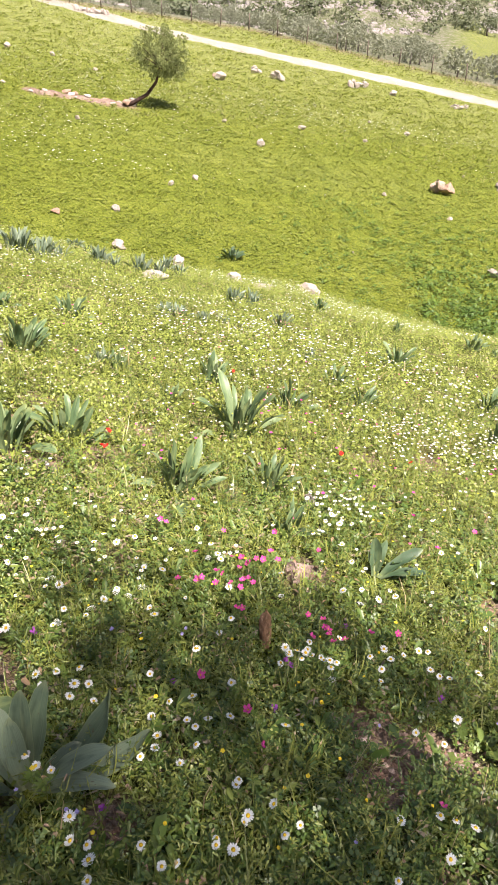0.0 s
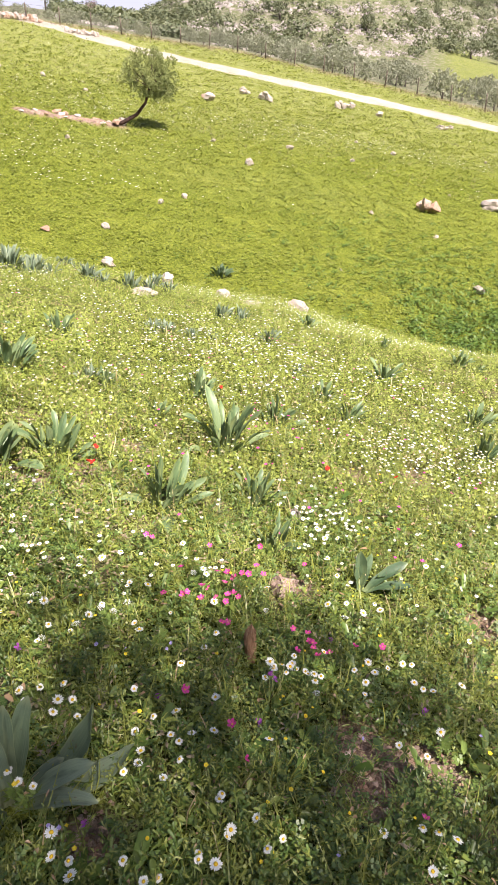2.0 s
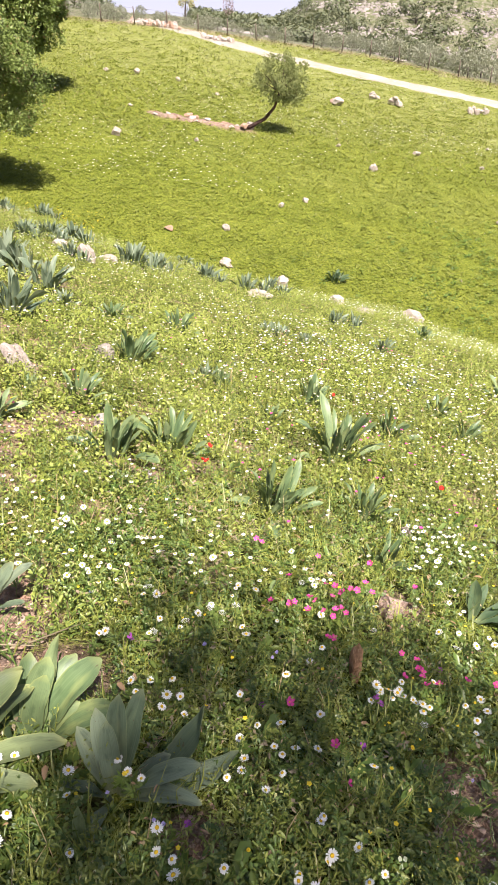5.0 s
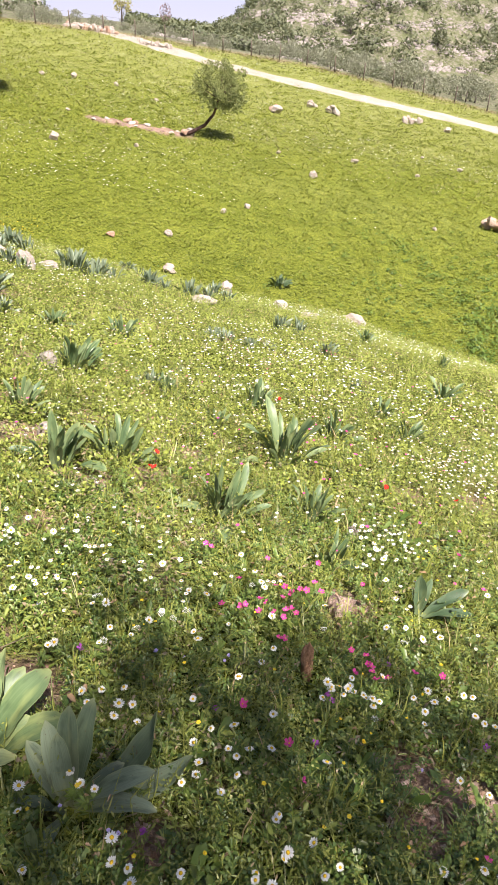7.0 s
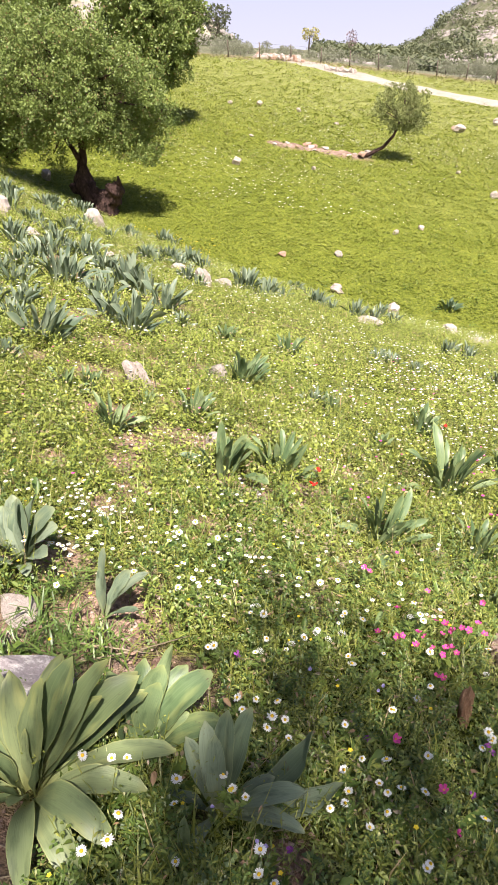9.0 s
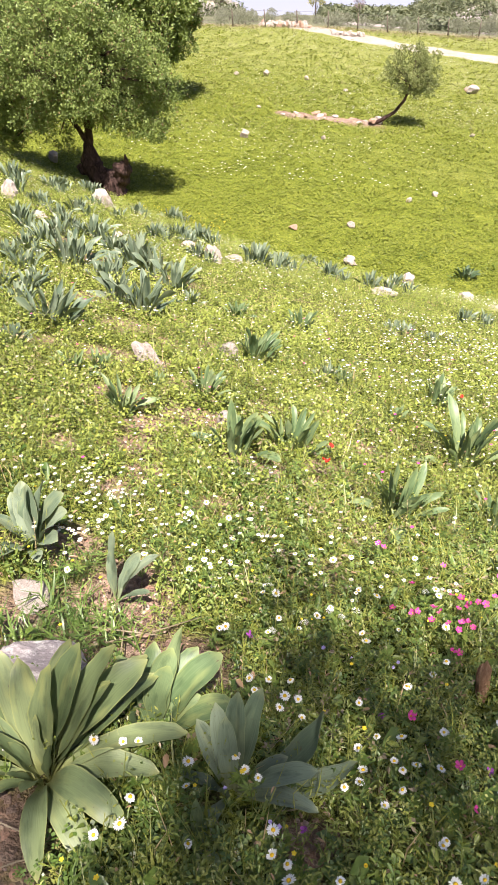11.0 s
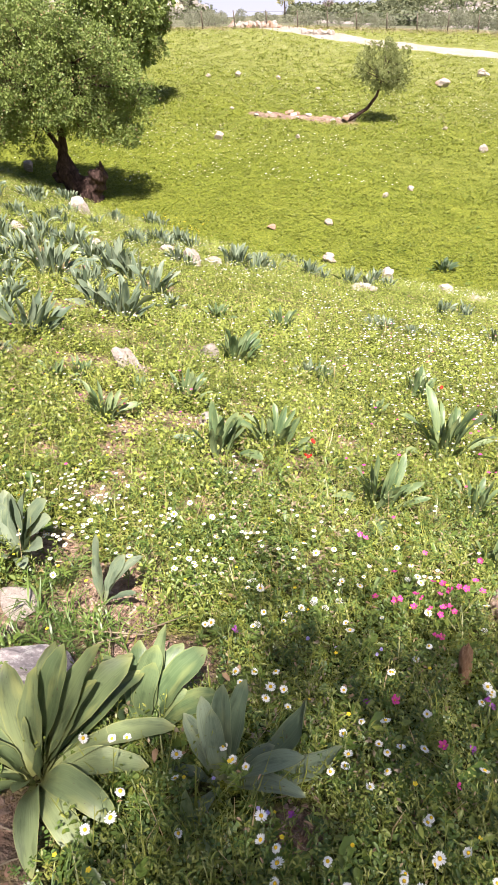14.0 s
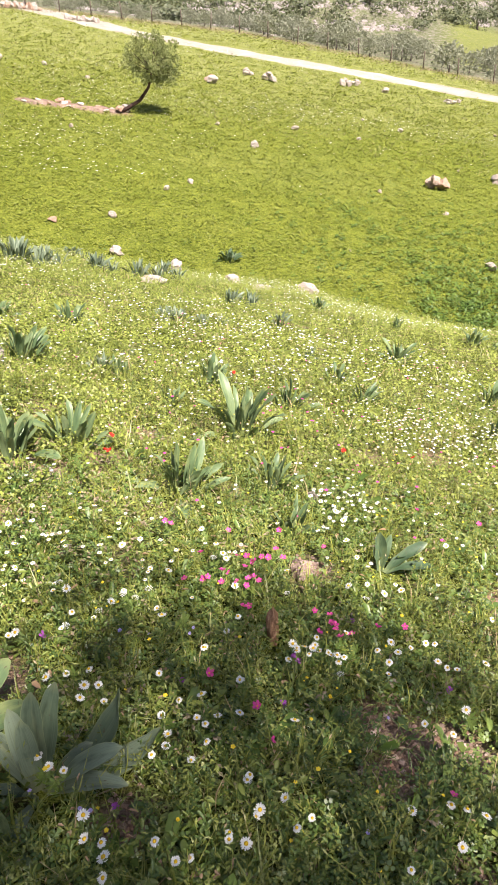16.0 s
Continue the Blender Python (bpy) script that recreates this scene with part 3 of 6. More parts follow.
def build_ground():
    rad = np.concatenate([[0.0], np.geomspace(0.35, 14, 120), np.geomspace(14.3, 75, 80), np.geomspace(77, 330, 60), np.geomspace(360, 4000, 14)])
    az = np.radians(np.concatenate([np.arange(-180, -54, 7.0), np.arange(-54, 48, 0.5), np.arange(48, 180, 7.0)]))
    R, A = np.meshgrid(rad, az, indexing="ij")
    x, y = R * np.sin(A), R * np.cos(A)
    z = land(x, y)
    nr, na = x.shape
    i, j = np.meshgrid(np.arange(nr - 1), np.arange(na), indexing="ij")
    k = (j + 1) % na
    quads = np.stack([i * na + j, i * na + k, (i + 1) * na + k, (i + 1) * na + j], -1).reshape(-1, 4)[:, ::-1]
    me = bulk_mesh("ground", np.stack([x, y, z], -1).reshape(-1, 3), quads, GROUND)
    me.shade_smooth()
    co = np.empty(len(me.vertices) * 3, np.float32)
    me.vertices.foreach_get("co", co)
    gx, gy = co[0::3], co[1::3]
    v = beyond(gx, gy)
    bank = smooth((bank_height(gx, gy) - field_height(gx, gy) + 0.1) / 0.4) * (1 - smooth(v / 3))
    meadow = smooth((gx - 0.255 * gy) / 5) * smooth((gy - 66) / 14) * (1 - smooth((gy - 112 - 6 * wobble(gx, gy, 9, 2.0)) / 12))
    hill = smooth((v - 1) / 6) * (1 - 0.72 * meadow)
    pale = smooth((gy - 23) / 20 + 0.35 * wobble(gx, gy * 2.5, 6, 9.0)) * (1 - bank) * (1 - smooth((v - 1) / 4)) + 0.55 * meadow * smooth((v - 1) / 4)
    cliff = smooth((-gx - 33) / 5 + 0.5 * wobble(gx, gy, 3.0, 2.0)) * smooth((gy - 76) / 8) * (gy < 400)
    bare = np.zeros_like(gx)
    for sx, sy, sr in BARE:
        bare = np.maximum(bare, 1 - smooth((np.hypot(gx - sx, gy - sy) / sr - 0.5 + 0.25 * wobble(gx, gy, sr * 0.35, sx)) / 0.7))
    strip = np.interp(gx, (-9.2, -7.2, -4.5), (30.3, 30.1, 30.2))
    bare = np.maximum(bare, (1 - smooth((np.abs(gy - strip) - 0.22) / 0.25 + 0.4 * wobble(gx, gy, 0.6, 1.0))) * ((gx > -9.2) & (gx < -4.4)))
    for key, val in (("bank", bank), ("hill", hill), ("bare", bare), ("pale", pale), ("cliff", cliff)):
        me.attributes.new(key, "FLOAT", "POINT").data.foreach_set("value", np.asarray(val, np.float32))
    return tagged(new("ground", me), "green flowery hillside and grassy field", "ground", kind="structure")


# bare reddish soil: x, y, reach
BARE = [(-1.15, 1.30, 0.19), (-0.95, 1.45, 0.12), (-0.72, 1.30, 0.16), (-0.80, 0.60, 0.11), (-0.72, 2.85, 0.15), (-1.05, 2.68, 0.13), (0.34, 1.28, 0.11), (0.55, 1.18, 0.09), (0.62, 1.02, 0.06), (0.45, 0.85, 0.06),
        (-1.45, 3.00, 0.20), (-1.6, 2.75, 0.14), (-1.32, 1.62, 0.15), (0.95, 1.95, 0.10), (-1.7, 3.5, 0.15), (0.22, 2.02, 0.10), (1.1, 3.4, 0.15), (0.7, 3.3, 0.12), (-0.3, 0.95, 0.08), (-1.9, 3.05, 0.2), (-2.3, 3.6, 0.24), (-2.6, 4.4, 0.25),
        (-1.2, 3.5, 0.14), (-3.2, 5.0, 0.3), (-2.0, 4.6, 0.2), (-4.5, 7.0, 0.35), (-0.95, 1.28, 0.17), (-0.88, 0.72, 0.13), (-1.05, 1.58, 0.13), (0.43, 1.22, 0.12), (0.33, 1.12, 0.09), (-1.35, 2.3, 0.12), (-1.0, 2.2, 0.1), (-0.6, 3.3, 0.14), (-3.3, 6.9, 0.3), (-5.2, 7.6, 0.3), (-1.08, 1.45, 0.15), (-0.95, 1.52, 0.12),
        (-1.52, 2.52, 0.14), (-1.38, 2.08, 0.09), (-0.92, 2.66, 0.10), (-0.72, 2.58, 0.08), (-2.7, 3.45, 0.18), (-2.2, 4.3, 0.15), (-1.3, 3.15, 0.15), (-2.0, 3.75, 0.13), (-1.75, 2.3, 0.1)]
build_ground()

# the chalky track along the far side of the field
def build_track():
    n, m = 120, 8
    vs, qs = [], []
    for i in range(n + 1):
        t = i / n
        x = -15.5 + 62 * t
        y = float(np.interp(x, (-15.5, -10.0, -6.8, -3.0, 0.6, 4.3, 8.0, 11.6, 15.1, 20.2, 46.5), (58.4, 54.8, 52.6, 50.6, 49.1, 48.3, 47.7, 46.7, 45.2, 43.0, 32.0)))
        w = 1.4 + 0.2 * math.sin(i * 0.7) + 0.12 * math.sin(i * 1.9)
        for j in range(m + 1):
            s = (j / m - 0.5) * 2
            px, py = x + 0.38 * s * w, y + 0.92 * s * w
            vs.append((px, py, float(land(px, py)) + 0.03 - 0.05 * abs(s) ** 6 + 0.02 * math.cos(s * 7)))
    for i in range(n):
        for j in range(m):
            k = i * (m + 1) + j
            qs.append((k, k + m + 1, k + m + 2, k + 1))
    return tagged(new("track", mesh_of("track", vs, qs, TRACK, True)), "pale chalky dirt track along the field", "track", kind="structure")


build_track()


# pale spring sky behind the hills
def build_sky():
    vs, qs = [], []
    for i in range(41):
        a = radians(-70 + 3.5 * i)
        for j, e in enumerate((-2.0, 3.0, 9.0, 16.0)):
            vs.append((3000 * math.sin(a), 3000 * math.cos(a), 3000 * math.tan(radians(e))))
    for i in range(40):
        for j in range(3):
            k = i * 4 + j
            qs.append((k, k + 4, k + 5, k + 1))
    n = Nodes("hazy_sky")
    t = n.node("ShaderNodeTexCoord")
    sep = n.node("ShaderNodeSeparateXYZ")
    n.link(t.outputs["Generated"], sep.inputs[0])
    e = n.node("ShaderNodeEmission")
    n.link(n.ramp(sep.outputs[2], [(0.1, (0.80, 0.83, 0.95)), (0.45, (0.64, 0.70, 0.93)), (1.0, (0.46, 0.56, 0.90))]), e.inputs[0])
    e.inputs[1].default_value = 0.40
    n.link(e.outputs[0], n.out.inputs[0])
    return tagged(new("backdrop", mesh_of("backdrop", vs, qs, n.mat)), "pale hazy spring sky above the hills", "sky", kind="structure")


build_sky()


# ---- squills: broad-leaved bulbs on the bank (x, y, spread, height) ----
SQUILLS_LEFT = [
    (-2.88, 3.88, 0.55, 0.43), (-4.15, 6.11, 0.65, 0.54), (-3.09, 5.14, 0.35, 0.4),
    (-2.79, 5.03, 0.44, 0.46), (-3.05, 6.21, 0.47, 0.47), (-2.69, 5.79, 0.22, 0.25), (-2.24, 5.83, 0.22, 0.19), (-2.25, 3.16, 0.2, 0.17),
    (-2.19, 3.32, 0.2, 0.15), (-1.75, 2.79, 0.15, 0.25), (-1.79, 3.29, 0.2, 0.13), (-1.54, 3.37, 0.27, 0.22), (-1.12, 2.73, 0.28, 0.28),
    (-0.9, 2.96, 0.34, 0.25), (-0.32, 2.56, 0.32, 0.26), (-1.62, 4.49, 0.36, 0.32), (-1.63, 5.94, 0.38, 0.27), (-0.95, 4.5, 0.25, 0.16),
    (-0.49, 3.87, 0.12, 0.16), (-2.7, 3.23, 0.27, 0.2),
]
SQUILLS_EDGE = [
    (-4.07, 5.22, 0.42, 0.31), (-3.95, 7.13, 0.61, 0.41), (-3.57, 5.73, 0.39, 0.33), (-5.04, 6.93, 0.54, 0.27), (-5.29, 8.37, 0.64, 0.36),
    (-5.49, 12.59, 0.69, 0.4), (-5.65, 11.88, 0.65, 0.33), (-5.57, 10.8, 0.5, 0.3), (-3.75, 10.96, 0.79, 0.41), (-3.53, 11.8, 0.42, 0.32),
    (-2.65, 11.93, 0.47, 0.34), (-3.75, 14.58, 0.51, 0.23), (-1.9, 11.87, 0.62, 0.36), (-1.61, 12.93, 0.56, 0.34), (-0.18, 9.69, 0.5, 0.25),
    (0.1, 9.93, 0.34, 0.23), (-0.92, 7.3, 0.32, 0.16), (-0.76, 7.27, 0.32, 0.16), (-0.47, 7.17, 0.19, 0.14), (-0.23, 7.32, 0.19, 0.11),
    (-0.29, 16.13, 0.6, 0.38),
]
SQUILLS_UPPER = [
    (-5.85, 8.56, 0.57, 0.29), (-5.97, 7.75, 0.45, 0.3), (-9.43, 12.24, 0.58, 0.47), (-9.35, 13.42, 0.63, 0.35), (-10.09, 16.06, 0.89, 0.37),
    (-7.98, 14.63, 0.54, 0.3), (-7.51, 10.3, 0.59, 0.28), (-4.8, 6.24, 0.49, 0.28), (-7.12, 10.86, 0.61, 0.29), (-4.42, 5.47, 0.33, 0.27),
    (-9.96, 14.65, 0.55, 0.3), (-4.6, 7.75, 0.44, 0.26), (-3.7, 4.43, 0.27, 0.27), (-3.55, 4.54, 0.32, 0.28), (-4.23, 9.52, 0.44, 0.26),
    (-8.12, 16.88, 0.77, 0.37),
]
SQUILLS_RIGHT = [
    (-0.05, 3.46, 0.38, 0.36), (0.28, 4.1, 0.23, 0.25), (-0.26, 4.55, 0.31, 0.25), (0.1, 2.73, 0.22, 0.19), (0.16, 2.28, 0.19, 0.19),
    (0.76, 1.69, 0.079, 0.059), (0.65, 1.05, 0.084, 0.13), (0.72, 4.89, 0.2, 0.2),
    (0.85, 4.38, 0.18, 0.18), (1.53, 6.13, 0.26, 0.24), (1.97, 4.75, 0.31, 0.23), (1.62, 3.75, 0.19, 0.23), (1.9, 3.63, 0.23, 0.19),
    (2.89, 7.72, 0.31, 0.24), (3.08, 7.5, 0.14, 0.13), (2.18, 8.88, 0.17, 0.18), (1.15, 9.74, 0.28, 0.25), (1.31, 2.79, 0.066, 0.12),
]
SQUILLS_FAR = [
    (0.61, 5.86, 0.16, 0.12), (0.45, 7.79, 0.32, 0.2), (-0.47, 7.09, 0.19, 0.15), (-0.88, 7.47, 0.39, 0.16), (-0.23, 7.25, 0.13, 0.1),
    (-1.06, 4.51, 0.2, 0.16), (-0.95, 5.11, 0.14, 0.09), (11.1, 21.4, 1.2, 0.6),
]


def leaf_pool(name, material, seed, wide, point=False):
    """Leaves from upright to sprawling."""
    shapes = [(4, 14, 0.21), (6, 30, 0.19), (10, 48, 0.21), (8, 65, 0.19), (22, 78, 0.22), (40, 100, 0.22), (55, 115, 0.21), (2, 22, 0.17)]
    return [leaf_mesh(name, seed + i, a, b, w * wide * (1 + 0.1 * math.sin(i * 2.1 + seed)), material, 0.9, 0.02, point=point) for i, (a, b, w) in enumerate(shapes)]


POOL = leaf_pool("leaf", SQUILL, 11, 1.0) + leaf_pool("leaf", SQUILL, 31, 0.88, True)
POOL_FAR = leaf_pool("leaf", SQUILL_FAR, 51, 0.88, True) + leaf_pool("leaf", SQUILL_FAR, 57, 0.8)
POOL_DARK = leaf_pool("leaf", SQUILL_DARK, 83, 1.1)
POOL_MID = leaf_pool("leaf", SQUILL, 61, 0.9) + leaf_pool("leaf", SQUILL, 67, 0.76)
POOL_BIG = leaf_pool("leaf", SQUILL_BIG, 71, 1.0)


def squill(x, y, spread, height, label, pool=POOL, count=None, sprawl=0.12, tilt=0.0):
    """A bunch of strap leaves from one bulb, the inner ones upright, the outer ones arching."""
    r = random.Random(round(x * 977 + y * 131))
    ob = thing("squill", x, y, label, "plant", "squills on the bank", sink=0.015, turn=r.uniform(0, 6.28))
    if tilt:
        ob.matrix_basis = Matrix.Translation(ob.matrix_basis.translation) @ pose(0, 0, 0, r.uniform(-6, 6), tilt * r.uniform(0.5, 1.5), 0) @ Matrix.Translation(-ob.matrix_basis.translation) @ ob.matrix_basis
    n = count or max(5, min(26, int(8 + 9 * spread / max(height, 0.05))))
    for i in range(n):
        f = i / max(1, n - 1)
        k = r.choice((0, 1, 1, 7)) if f < 0.4 else r.choice((1, 1, 2, 3)) if r.random() > sprawl * 2.5 else r.choice((4, 5))
        k = min(k + (8 if len(pool) > 8 and r.random() < 0.5 else 0), len(pool) - 1)
        ln = height * (1.02 - 0.24 * f + r.uniform(-0.32, 0.08)) * (1.0 if k % 8 < 3 or k % 8 == 7 else 1.15)
        a = i * 2.39996 + r.uniform(-0.4, 0.4)
        off = spread * (0.24 if sprawl > 0.06 else 0.32) * math.sqrt(f)
        m = pose(off * math.cos(a), off * math.sin(a), 0, r.uniform(-12, 12), r.uniform(-8, 8) + 7 * f, math.degrees(a) + r.uniform(-40, 40))
        part("leaf", pool[k], ob, m @ Matrix.Diagonal((ln, ln * r.uniform(0.82, 1.18), ln, 1)))
    return ob


for rows, pool, words in ((SQUILLS_LEFT, POOL, "broad-leaved green squill growing among low herbs"), (SQUILLS_RIGHT, POOL, "broad-leaved green squill among flowers on the slope"),
                          (SQUILLS_EDGE, POOL_FAR, "bluish-green squill clump near the foot of the bank"), (SQUILLS_UPPER, POOL_FAR, "bluish-green squill clump high on the bank"),
                          (SQUILLS_FAR, POOL_FAR, "small bluish-green squill clump in the grass")):
    for sx, sy, wide, high in rows:
        near = sy < 2.4
        if sy > 15.5 and sx > -1:
            squill(sx, sy, wide, high * 0.9, "dark green leafy clump in the field", POOL_DARK, 30, 0.2)
            continue
        tall = high * (1.0 if sy > 6.3 else 1.08 if sx > -0.2 else 0.8 if sx < -2.4 else 1.0)
        leaves = None if near else max(10, min(34, int(11 + 13 * wide / high))) if pool is POOL_FAR else max(9, min(30, int(9 + 13 * wide / high)))
        squill(sx, sy, wide, tall, words, pool if near or pool is POOL_FAR else POOL_FAR if sx < -2.4 else POOL_MID, leaves if sx > -2.4 or near else int(leaves * 1.5), 0.07 if pool is POOL_FAR else 0.09, 0.0 if near else 8.0 if pool is POOL_FAR else 15.0)
        if wide > 0.4 and pool is POOL_FAR:
            # a second bulb beside it
            squill(sx + 0.3 * wide + 0.18, sy - 0.25, wide * 0.8, high * (0.9 if sy > 6.3 else 0.7), words, POOL_FAR, 18)
for sx, sy, wide, high in ((-3.31, 4.15, 0.3, 0.24), (-3.6, 5.99, 0.4, 0.3), (-5.44, 7.77, 0.5, 0.3), (-5.16, 11.3, 0.45, 0.28), (-8.19, 10.68, 0.5, 0.32), (-8.04, 12.95, 0.5, 0.3), (-4.2, 7.53, 0.45, 0.28), (-6.4, 9.3, 0.5, 0.3), (-6.9, 11.9, 0.5, 0.28), (-4.9, 9.0, 0.4, 0.26)):
    squill(sx, sy, wide, high, "bluish-green squill clump among others on the bank", POOL_FAR, 20, 0.09)


def rosette(x, y, label, leaves, pool):
    """A large near squill: each leaf as it grows (way in degrees, shape, length, lift)."""
    ob = thing("squill", x, y, label, "plant", "squills on the bank", sink=0.01)
    for way, k, ln, tip in leaves:
        a = radians(way)
        part("leaf", pool[k], ob, pose(0.012 * math.cos(a), 0.012 * math.sin(a), 0.0, 0, tip, way) @ Matrix.Diagonal((ln, ln * 1.05, ln, 1)))
    return ob


# the largest ones: broad leaves, each with its own way, bend, length and lean from upright
BENDS = ((-6, 14), (0, 42), (10, 78), (25, 122), (-8, 6), (95, 20))


def chord(a0, a1, steps=12):
    """Length and lean of the line from the foot to the tip of a leaf of unit length."""
    x = z = 0.0
    for i in range(steps):
        a = math.radians(a0 + (a1 - a0) * (i / steps) ** 1.4)
        x, z = x + math.sin(a) / steps, z + math.cos(a) / steps
    return math.hypot(x, z), math.degrees(math.atan2(x, z))


def broad_pool(material, seed, width):
    return [leaf_mesh("leaf", seed + i, a, b, width * (0.72 if i % 6 == 4 else 1.0 + 0.08 * math.sin(i * 2.3)), material, 1.0, 0.018, 0.10, 12) for i, (a, b) in enumerate(BENDS * 2)]


def broad_rosette(x, y, label, pool, leaves):
    ob = thing("squill", x, y, label, "plant", "squills on the bank", sink=-0.006)
    for i, (way, k, reach, lean) in enumerate(leaves):
        ln, own = chord(*BENDS[k])
        a, size = radians(way), reach / ln
        part("leaf", pool[k + 6 * (i % 2)], ob, pose(0.014 * math.cos(a), 0.014 * math.sin(a), 0.0, 0, lean - own, way) @ Matrix.Diagonal((size, size, size, 1)))
    return ob


broad_rosette(-0.846, 0.861, "large yellow-green squill rosette with broad spreading leaves", broad_pool(SQUILL_BIG, 201, 0.22),
              [(123, 0, 0.27, 23), (110, 4, 0.20, 26), (63, 0, 0.33, 26), (51, 0, 0.34, 35), (61, 1, 0.31, 62), (47, 1, 0.33, 50), (54, 1, 0.30, 68), (40, 0, 0.28, 36), (30, 2, 0.30, 80), (12, 2, 0.25, 76),
               (-16, 3, 0.24, 74), (-34, 3, 0.22, 84), (-57, 3, 0.22, 76), (-152, 1, 0.22, 22), (178, 1, 0.24, 42), (-118, 2, 0.15, 58), (-150, 3, 0.20, 72), (150, 2, 0.26, 52), (84, 0, 0.30, 32), (140, 1, 0.28, 46), (-30, 2, 0.10, 72), (75, 0, 0.28, 16), (0, 4, 0.15, 14), (200, 4, 0.14, 12), (-70, 1, 0.13, 34), (95, 4, 0.17, 8), (-110, 4, 0.12, 25)])
broad_rosette(-0.694, 1.043, "green squill with upright rounded leaves behind a larger one", broad_pool(SQUILL, 231, 0.275),
              [(66, 0, 0.24, 21), (79, 4, 0.26, 36), (43, 1, 0.26, 44), (33, 1, 0.16, 45), (55, 0, 0.21, 17), (100, 1, 0.22, 30), (20, 1, 0.22, 58), (-98, 0, 0.15, 14), (140, 1, 0.20, 35), (70, 1, 0.22, 50)])
broad_rosette(-0.479, 0.99, "grey-green squill with upright and sprawling leaves", broad_pool(SQUILL_FAR, 261, 0.215),
              [(124, 0, 0.22, 18), (92, 0, 0.24, 20), (71, 0, 0.25, 27), (152, 0, 0.19, 25), (31, 5, 0.29, 42), (9, 1, 0.22, 54), (24, 5, 0.27, 76), (-90, 4, 0.12, 20), (-97, 2, 0.14, 68), (-6, 2, 0.20, 68), (34, 1, 0.14, 57), (110, 0, 0.20, 12), (200, 1, 0.13, 45)])
broad_rosette(-1.37, 1.56, "grey-green squill with broad upright leaves beside bare soil", broad_pool(SQUILL_FAR, 291, 0.29),
              [(100, 0, 0.23, 12), (60, 0, 0.25, 18), (30, 1, 0.24, 30), (150, 0, 0.21, 14), (120, 1, 0.23, 20), (200, 1, 0.19, 30), (-60, 1, 0.17, 45), (-90, 2, 0.19, 55), (-20, 1, 0.20, 50), (80, 4, 0.24, 5), (10, 1, 0.22, 38), (-45, 2, 0.16, 62)])
broad_rosette(-1.03, 1.46, "thin grey-green squill with a few upright leaves", broad_pool(SQUILL_FAR, 321, 0.24), [(80, 4, 0.24, 10), (25, 1, 0.22, 42), (95, 4, 0.17, 8), (5, 1, 0.13, 62), (40, 0, 0.18, 30)])
rosette(0.49, 2.05, "dark green squill with a few leaves lying over", [(100, 0, 0.18, 4), (60, 1, 0.16, 12), (15, 1, 0.21, 42), (-5, 2, 0.20, 50), (130, 7, 0.12, 10)], POOL_DARK)
rosette(0.96, 1.92, "withered pale squill leaf with a yellow edge", [(25, 1, 0.17, 38), (5, 2, 0.15, 55)], POOL_BIG)
rosette(-0.50, 0.85, "small dark squill with a few short leaves",
        [(95, 0, 0.13, 5), (200, 1, 0.12, 10), (-30, 3, 0.12, 10), (250, 2, 0.1, 10)], POOL)


# ---- stones (x, y, width, height) ----
ROCKS_BANK = [
    (-1.95, 3.59, 0.12, 0.2), (-1.79, 4.47, 0.17, 0.11), (-1.24, 1.36, 0.14, 0.084), (-1.04, 1.11, 0.2, 0.094), (-0.66, 0.64, 0.071, 0.071),
    (-8.1, 13.83, 0.41, 0.49), (-3.94, 9.49, 0.24, 0.26), (-3.98, 10.47, 0.33, 0.11), (-4.83, 10.56, 0.24, 0.12), (-5.27, 9.02, 0.15, 0.13),
    (-7.45, 9.49, 0.26, 0.29), (-6.25, 8.57, 0.26, 0.12), (-0.78, 1.35, 0.067, 0.056), (-0.91, 2.62, 0.053, 0.034), (-1.3, 3.06, 0.077, 0.092),
    (-1.5, 15.15, 0.26, 0.26), (-1.56, 11.29, 0.44, 0.12), (-3, 15.77, 0.33, 0.16),
]
ROCKS_FIELD = [
    (-13.63, 19.99, 0.33, 0.37), (-9.01, 25.74, 0.38, 0.3), (-3.48, 18.34, 0.23, 0.17), (-4.89, 17.55, 0.3, 0.14), (-1.56, 22.03, 0.17, 0.14),
    (-2.26, 21.08, 0.15, 0.12), (-1.33, 38.47, 0.61, 0.39), (-11.94, 38.15, 0.36, 0.3), (-13.38, 37.58, 0.3, 0.18), (-9.72, 38.18, 0.29, 0.2),
    (-7.26, 36.33, 0.25, 0.14), (-6.2, 26.88, 0.19, 0.15), (-4.68, 30.41, 0.42, 0.3), (-7.14, 30.19, 0.43, 0.19), (-10.08, 56.23, 0.41, 0.2),
    (-10.03, 30.87, 0.25, 0.12), (-21.03, 32.58, 0.22, 0.14),
]
